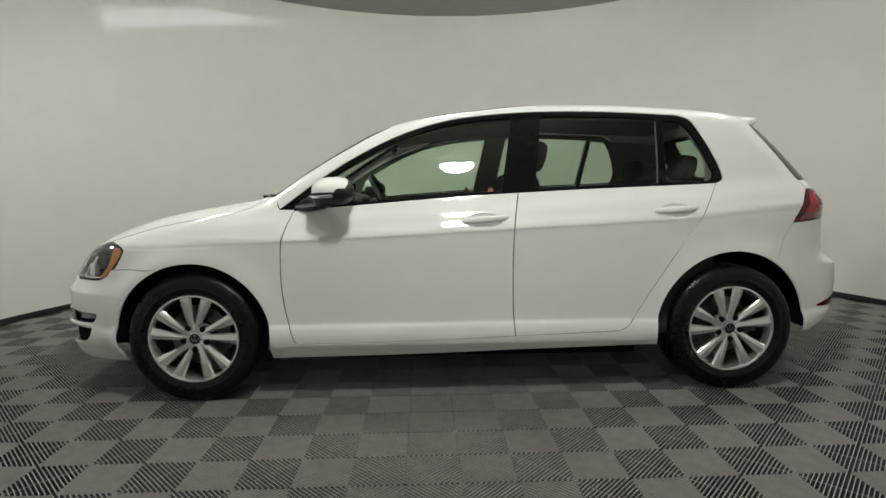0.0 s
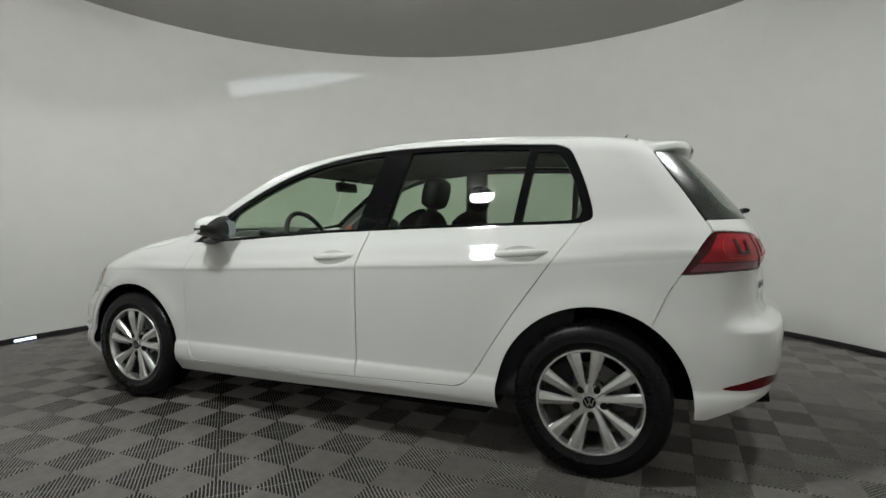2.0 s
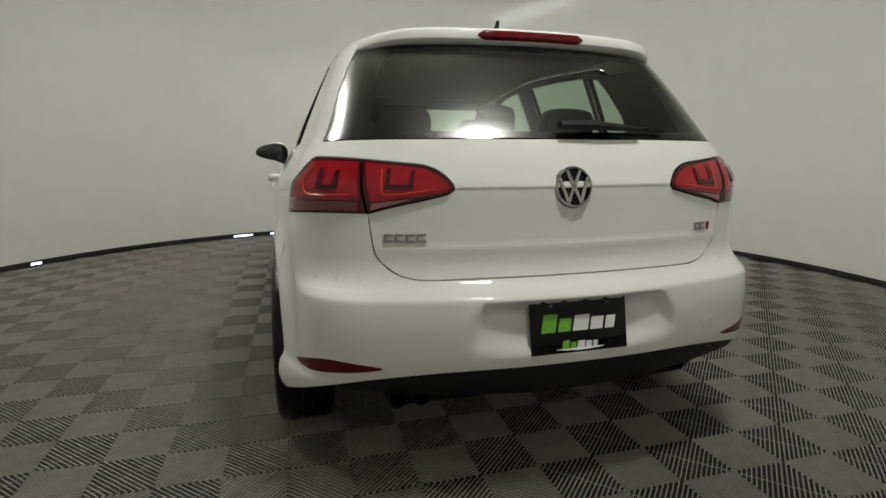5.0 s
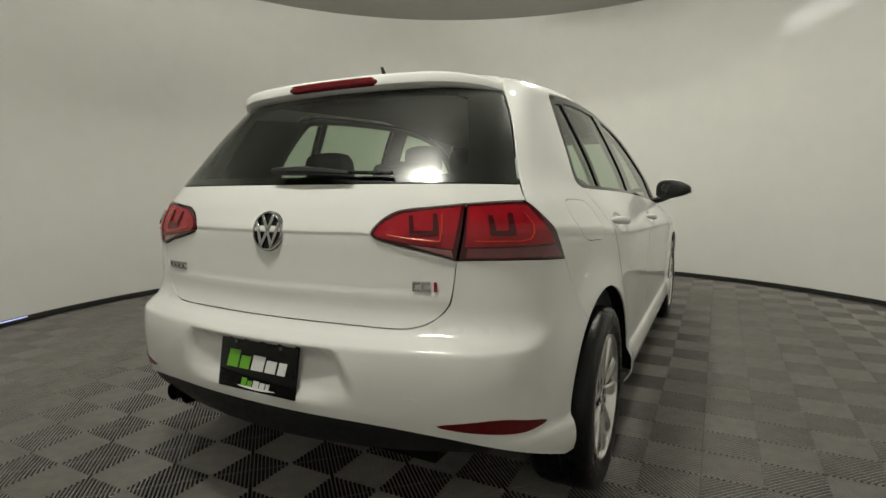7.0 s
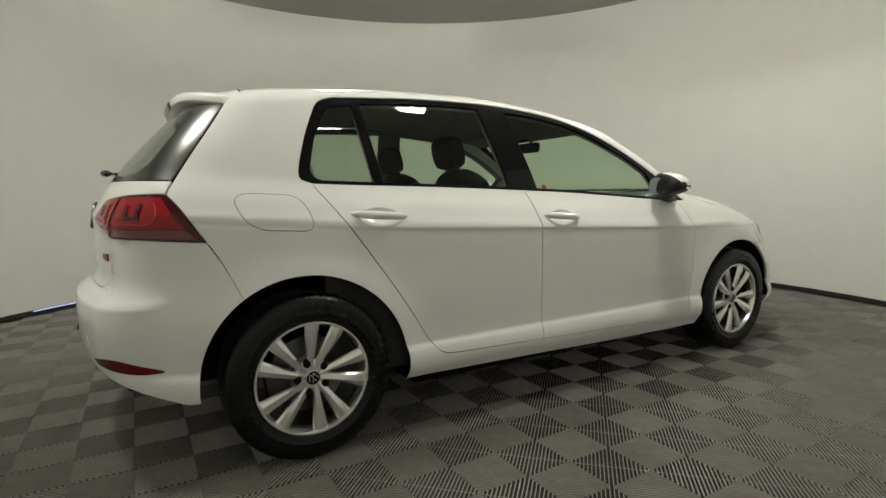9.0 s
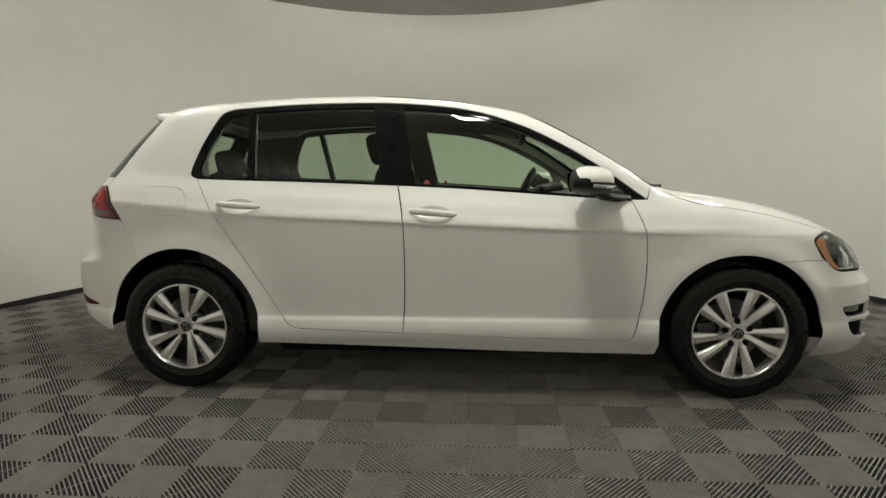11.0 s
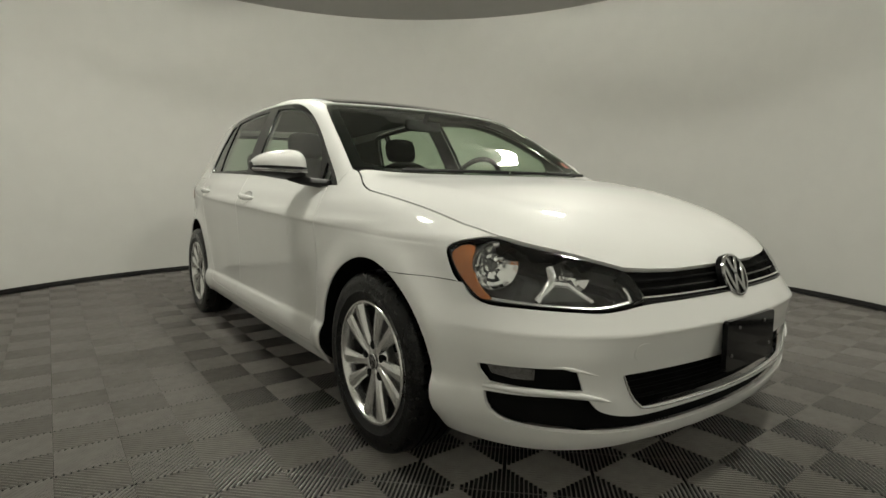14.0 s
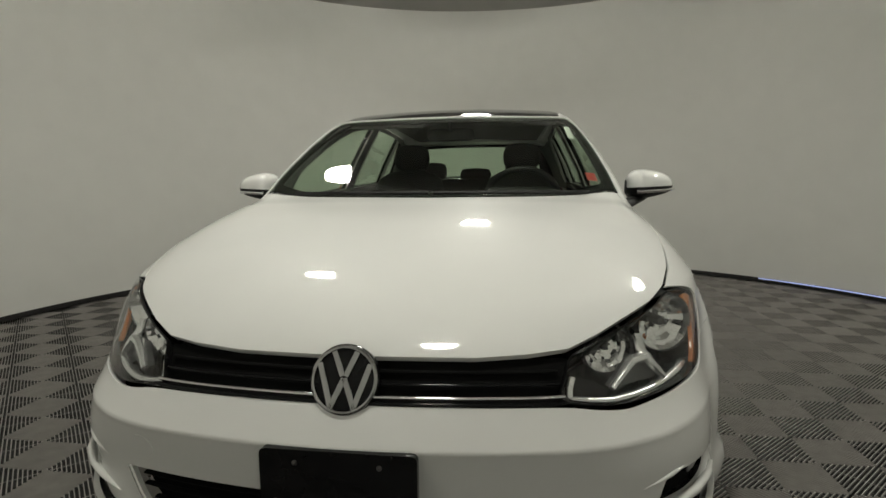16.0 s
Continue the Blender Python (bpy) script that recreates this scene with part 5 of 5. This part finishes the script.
for x, y in ((-0.083, 0.040), (0.083, 0.040), (-0.125, -0.04), (0.125, -0.04)):
    bm = bmesh.new()
    ring_solid(bm, ((0.0004, 0.010), (0.005, 0.009), (0.006, 0.005)), 12, mf @ pose(x, y, 0), close=False)
    part("screw", bm, STEEL, holder)


# door mirrors
def door_mirror(m):
    s = -1 if m else 1
    V, F, n, q = [], [], 17, 28
    for k in range(n):
        t = k / (n - 1)
        y = 0.808 + 0.202 * t
        g = max(0.08, (1 - abs(2 * t - 1.0) ** 3.2)) ** 0.5
        for j in range(q):
            a = 2 * math.pi * j / q
            c, d = math.cos(a), math.sin(a)
            x = -0.628 + 0.060 * t + (0.112 if c < 0 else 0.062) * math.copysign(abs(c) ** 0.7, c) * g
            z = 1.000 + 0.008 * t + (0.072 if d > 0 else 0.056) * math.copysign(abs(d) ** 0.75, d) * (g ** 0.7) * (1 - (0.50 * t if d < 0 else 0.50 * t * t))
            V.append((-0.612 + (x + 0.612) * 1.10, s * (0.80 + (y - 0.80) * 1.04), 1.008 + (z - 1.004) * 1.14))
    for k in range(n - 1):
        for j in range(q):
            F.append((k * q + j, k * q + (j + 1) % q, (k + 1) * q + (j + 1) % q, (k + 1) * q + j))
    F += [tuple(range(q)), tuple(range((n - 1) * q, n * q))]
    me = bpy.data.meshes.new("door_mirror")
    me.from_pydata(V, [], F)
    bm = bmesh.new()
    bm.from_mesh(me)
    # the lower half and the rear face are black
    for i, f in enumerate(bm.faces):
        a = 2 * math.pi * (i % q + 0.5) / q
        if i >= (n - 1) * q or math.sin(a) < 0 or math.cos(a) > 0.45:
            f.material_index = 1
    shell = part("door_mirror", bm, [PAINT, BLACK_PLASTIC], car, "white door mirror with a black lower half", angle=60)
    bm = bmesh.new()
    tube(bm, [(-0.82, s * 0.765, 0.936), (-0.76, s * 0.79, 0.938), (-0.69, s * 0.83, 0.948), (-0.64, s * 0.88, 0.962)], [0.028, 0.036, 0.034, 0.024], 10, True, 0.55)
    part("mirror_foot", bm, BLACK_PLASTIC, shell)
    bm = bmesh.new()
    prism(bm, outline([(-0.068, -0.040, 0.03), (0.062, -0.036, 0.03), (0.064, 0.046, 0.04), (-0.056, 0.050, 0.03)], 0.02), -0.004, 0.003, pose(-0.549, s * 0.902, 1.006, 101, 0, 90 + s * 15))
    part("mirror_glass", bm, MIRROR_GLASS, shell, "mirror glass darkened as if it reflected the car's side")
    bm = bmesh.new()
    tube(bm, [(-0.738, s * 0.835, 0.986), (-0.726, s * 0.905, 0.990), (-0.684, s * 0.975, 0.993), (-0.604, s * 1.020, 0.998)], 0.008, 8)
    part("turn_signal", bm, CHROME, shell, "slim clear turn signal strip")


both(door_mirror)

# ---------------------------------------------------------------- wheels
def tyre_profile():
    o = []
    for r, h in ((0.212, -0.088), (0.222, -0.094), (0.245, -0.101), (0.27, -0.1035), (0.292, -0.100), (0.306, -0.092), (0.313, -0.078), (0.316, -0.05)):
        o.append((r, h))
    for g in (-0.045, -0.015, 0.015, 0.045):
        o += [(0.316, g - 0.004), (0.309, g - 0.003), (0.309, g + 0.003), (0.316, g + 0.004)]
    for r, h in ((0.316, 0.05), (0.313, 0.078), (0.306, 0.092), (0.292, 0.100), (0.285, 0.1015), (0.283, 0.1025), (0.27, 0.1035), (0.25, 0.1025), (0.247, 0.1035), (0.244, 0.1015), (0.222, 0.094), (0.212, 0.088)):
        o.append((r, h))
    return o


def build_wheel(turn):
    """Alloy wheel in its own frame: the axle is z, the outer face looks to +z."""
    bm = bmesh.new()
    ring_solid(bm, tyre_profile(), 72)
    tyre = part("tyre", bm, RUBBER, None, angle=50)
    bm = bmesh.new()
    ring_solid(bm, ((0.214, 0.088), (0.2165, 0.094), (0.214, 0.0985), (0.207, 0.0985), (0.203, 0.092), (0.196, 0.062), (0.190, -0.08), (0.214, -0.088)), 72)
    part("rim", bm, ALLOY, tyre, "silver alloy rim", angle=35)
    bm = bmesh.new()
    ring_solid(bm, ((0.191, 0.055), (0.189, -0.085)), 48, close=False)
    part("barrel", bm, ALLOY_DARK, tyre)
    for k in range(10):
        a = 72 * (k // 2) + (14.5 if k % 2 else -14.5) + 90 + turn
        V = []
        lean = 0.006 if k % 2 else -0.006
        for r, w, zt, th in ((0.030, 0.011, 0.080, 0.03), (0.058, 0.0150, 0.083, 0.032), (0.10, 0.0200, 0.089, 0.032), (0.15, 0.0270, 0.093, 0.030), (0.185, 0.0310, 0.0945, 0.026), (0.207, 0.0330, 0.0940, 0.022)):
            sh = lean * (1 - r / 0.206) * 1.6
            w *= 0.9
            V.append([(r, -w + sh, zt - 0.011), (r, -w * 0.72 + sh, zt - 0.003), (r, w * 0.18 + sh * 0, zt), (r, w * 0.78 + sh, zt - 0.005), (r, w + sh, zt - 0.012), (r, w * 0.8 + sh, zt - th), (r, -w * 0.8 + sh, zt - th)])
        bm = bmesh.new()
        rings = [[bm.verts.new(pose(0, 0, 0, 0, 0, a) @ Vector(p if k % 2 else (p[0], -p[1], p[2]))) for p in sec] for sec in V]
        for A, B in zip(rings, rings[1:]):
            for j in range(7):
                bm.faces.new((A[j], A[(j + 1) % 7], B[(j + 1) % 7], B[j]))
        bm.faces.new(rings[0])
        bm.faces.new(rings[-1])
        part("spoke", bm, ALLOY, tyre, angle=14)
    bm = bmesh.new()
    ring_solid(bm, ((0.0005, 0.078), (0.034, 0.078), (0.052, 0.079), (0.068, 0.072), (0.074, 0.062), (0.074, 0.03), (0.0005, 0.03)), 40, close=False)
    part("hub", bm, ALLOY, tyre, angle=30)
    for k in range(5):
        a = radians(72 * k + 126 + turn)
        bm = bmesh.new()
        ring_solid(bm, ((0.0005, 0.0808), (0.0130, 0.0810), (0.0150, 0.0800), (0.0154, 0.06)), 16, pose(0.057 * math.cos(a), 0.057 * math.sin(a), 0), close=False)
        part("bolt_hole", bm, DARK, tyre)
    bm = bmesh.new()
    ring_solid(bm, ((0.0005, 0.0835), (0.024, 0.083), (0.0285, 0.079), (0.0285, 0.07)), 28, close=False)
    part("centre_cap", bm, BLACK_GLOSS, tyre, "dark centre cap with a chrome ring")
    bm = bmesh.new()
    ring_solid(bm, ((0.0245, 0.083), (0.0255, 0.0855), (0.0280, 0.0845), (0.0285, 0.080)), 28)
    part("ring", bm, CHROME, tyre)
    for x0, y0, x1, y1 in ((-0.007, 0.019, 0, 0.002), (0.007, 0.019, 0, 0.002), (-0.018, 0.009, -0.008, -0.019), (0.018, 0.009, 0.008, -0.019), (-0.008, -0.019, 0, -0.001), (0.008, -0.019, 0, -0.001)):
        bm = bmesh.new()
        d = Vector((x1 - x0, y1 - y0, 0))
        box(bm, d.length, 0.0036, 0.002, pose(0, 0, 0, 0, 0, turn) @ Matrix.Translation(((x0 + x1) / 2, (y0 + y1) / 2, 0.084)) @ Matrix.Rotation(math.atan2(d.y, d.x), 4, "Z"))
        part("stroke", bm, CHROME, tyre)
    bm = bmesh.new()
    ring_solid(bm, ((0.075, 0.012), (0.144, 0.012), (0.144, -0.010), (0.075, -0.010)), 48)
    part("brake_disc", bm, STEEL, tyre, "rusty steel brake disc")
    bm = bmesh.new()
    box(bm, 0.09, 0.12, 0.07, pose(0.115, 0.02, 0.0, 0, 0, 10), 0.012, 2)
    part("brake_caliper", bm, ALLOY_DARK, tyre)
    return tyre


for x, s, turn in ((-WB, 1, 4), (WB, 1, 20), (-WB, -1, -5), (WB, -1, 5)):
    w = build_wheel(turn)
    w.name = "wheel"
    w.parent = car
    w.matrix_basis = pose(x, s * (0.771 if x < 0 else 0.764), WZ + 0.004, -90 if s > 0 else 90, 0, 0)
    # lining of the wheel well
    bm = bmesh.new()
    V = []
    r = 0.3865 if x > 0 else 0.3695
    for k in range(25):
        a = radians(-3 + 186 * k / 24)
        px, pz = x + r * math.cos(a), WZ + r * math.sin(a)
        edge = min(float(side_w(np.array(px), np.array(pz))), float(lift("side", [(px, pz)])[0][1])) - 0.005
        V.append([bm.verts.new((x + rr * math.cos(a), s * y, WZ + rr * math.sin(a))) for rr, y in ((r, edge), (r + 0.012, edge - 0.03), (r + 0.012, 0.52), (0.05, 0.52))])
    for A, B in zip(V, V[1:]):
        for j in range(3):
            bm.faces.new((A[j], A[j + 1], B[j + 1], B[j]))
    part("wheel_liner", bm, DARK, car, "black wheel well lining")

# underside, firewall and boot floor keep the light out
for nm, c, d in (("floor_pan", (-0.02, 0, 0.225), (1.78, 1.56, 0.09)), ("floor_pan", (1.62, 0, 0.30), (0.60, 1.02, 0.10)), ("floor_pan", (-1.52, 0, 0.25), (0.86, 1.02, 0.10)), ("firewall", (-0.98, 0, 0.60), (0.04, 1.50, 0.62)),
                 ("boot_floor", (1.40, 0, 0.62), (0.90, 1.0, 0.03))):
    bm = bmesh.new()
    box(bm, *d, pose(*c), 0.01, 1)
    part(nm, bm, DARK, car, "dark underbody sheet")

# ---------------------------------------------------------------- cabin
def pillow(bm, sx, sy, sz, m, puff=0.35):
    """A padded block."""
    r = bmesh.ops.create_cube(bm, size=1.0)
    bmesh.ops.subdivide_edges(bm, edges=list({e for v in r["verts"] for e in v.link_edges}), cuts=5, use_grid_fill=True)
    vs = [v for v in bm.verts if v.is_valid]
    for v in vs:
        p = v.co * 2
        q = p.copy()
        L = (abs(p.x) ** 2.6 + abs(p.y) ** 2.6 + abs(p.z) ** 2.6) ** (1 / 2.6)
        mx = max(abs(p.x), abs(p.y), abs(p.z))
        q = p * ((1 - puff) + puff * mx / max(L, 1e-6))
        v.co = m @ Vector((q.x * sx / 2, q.y * sy / 2, q.z * sz / 2))
    return bm


def seat(x, y):
    bm = bmesh.new()
    pillow(bm, 0.50, 0.50, 0.16, pose(x - 0.12, y, 0.52, 0, -8, 0))
    st = part("front_seat", bm, CLOTH, car, "charcoal cloth front seat", angle=80)
    bm = bmesh.new()
    pillow(bm, 0.17, 0.50, 0.66, pose(x + 0.19, y, 0.80, 0, 18, 0), 0.8)
    part("backrest", bm, CLOTH, st, angle=80)
    bm = bmesh.new()
    pillow(bm, 0.10, 0.235, 0.175, pose(x + 0.33, y, 1.195, 0, 14, 0), 0.8)
    part("headrest", bm, CLOTH, st, angle=80)
    for dy in (-0.065, 0.065):
        bm = bmesh.new()
        tube(bm, [(x + 0.285, y + dy, 1.06), (x + 0.325, y + dy, 1.20)], 0.006, 8)
        part("headrest_post", bm, CHROME, st)


seat(0.10, 0.36)
seat(0.10, -0.36)
bm = bmesh.new()
pillow(bm, 0.48, 1.28, 0.16, pose(0.86, 0, 0.52, 0, -6, 0), 0.25)
bench = part("rear_bench", bm, CLOTH, car, "charcoal cloth rear bench", angle=80)
bm = bmesh.new()
pillow(bm, 0.14, 1.28, 0.58, pose(1.16, 0, 0.78, 0, 20, 0), 0.25)
part("backrest", bm, CLOTH, bench, angle=80)
for y, h in ((-0.36, 0.15), (0.0, 0.10), (0.36, 0.15)):
    bm = bmesh.new()
    pillow(bm, 0.09, 0.25, h, pose(1.275, y, 1.065 + h / 2 - 0.02, 0, 12, 0), 0.8)
    part("headrest", bm, CLOTH, bench, angle=80)
bm = bmesh.new()
box(bm, 0.42, 1.36, 0.20, pose(-0.76, 0, 0.865, 0, 6, 0), 0.06, 4)
dash = part("dashboard", bm, BLACK_PLASTIC, car, "black dashboard")
bm = bmesh.new()
box(bm, 0.16, 0.34, 0.07, pose(-0.60, -0.36, 0.965, 0, 12, 0), 0.03, 3)
part("instrument_hood", bm, BLACK_PLASTIC, dash)
sw = pose(-0.42, -0.36, 0.93, 0, 65, 0)
bm = bmesh.new()
ring_solid(bm, [(0.182 + 0.015 * math.cos(a), 0.015 * math.sin(a)) for a in np.linspace(0, 2 * math.pi, 11)[:-1]], 40, sw)
wheel_s = part("steering_wheel", bm, BLACK_PLASTIC, car, "black three-spoke steering wheel", angle=80)
bm = bmesh.new()
box(bm, 0.15, 0.13, 0.04, sw, 0.018, 3)
part("airbag_cover", bm, BLACK_PLASTIC, wheel_s)
for a in (0, 90, 270):
    bm = bmesh.new()
    box(bm, 0.13, 0.035, 0.018, sw @ pose(0, 0, 0, 0, 0, a) @ pose(0.115, 0, 0), 0.006, 1)
    part("spoke", bm, BLACK_PLASTIC, wheel_s)
bm = bmesh.new()
pillow(bm, 0.03, 0.24, 0.065, pose(-0.385, 0, 1.270, 0, -8, 0), 0.4)
mir = part("interior_mirror", bm, BLACK_PLASTIC, car, "black rear-view mirror", angle=80)
bm = bmesh.new()
tube(bm, [(-0.40, 0, 1.285), (-0.435, 0, 1.345)], 0.012, 8)
part("stalk", bm, BLACK_PLASTIC, mir)
for y in (-0.33, 0.33):
    bm = bmesh.new()
    box(bm, 0.16, 0.38, 0.02, pose(-0.30, y, 1.335, 0, -14, 0), 0.008, 2)
    part("sun_visor", bm, LINER, car, "pale sun visor")
bm = bmesh.new()
box(bm, 0.40, 1.0, 0.02, pose(1.42, 0, 0.985), 0.006, 1)
part("parcel_shelf", bm, CLOTH, car, "dark parcel shelf")

# the body sits a little higher behind
for ob in car.children_recursive:
    if ob.type == "MESH":
        co = np.empty(3 * len(ob.data.vertices))
        ob.data.vertices.foreach_get("co", co)
        co = co.reshape(-1, 3)
        co[:, 2] += 0.02 * step01(co[:, 0], 1.0, 2.0)
        ob.data.vertices.foreach_set("co", co.ravel())
        ob.data.update()

# ---------------------------------------------------------------- floor tiles
for r, x, y in spots[:296]:
    ob = new("floor_tile", tile_data)
    ob.location = (x, y, 0)
    ob.parent = floor
V, F = [], []
for r, x, y in spots[296:]:
    k = len(V)
    V += [(a + x, b + y, c) for a, b, c in TV]
    F += [tuple(i + k for i in f) for f in TF]
me = bpy.data.meshes.new("edge_tiles")
me.from_pydata(V, [], F)
me.materials.append(TILE)
ob = new("edge_tiles", me)
ob.parent = floor
ob["kind"] = "stuff"
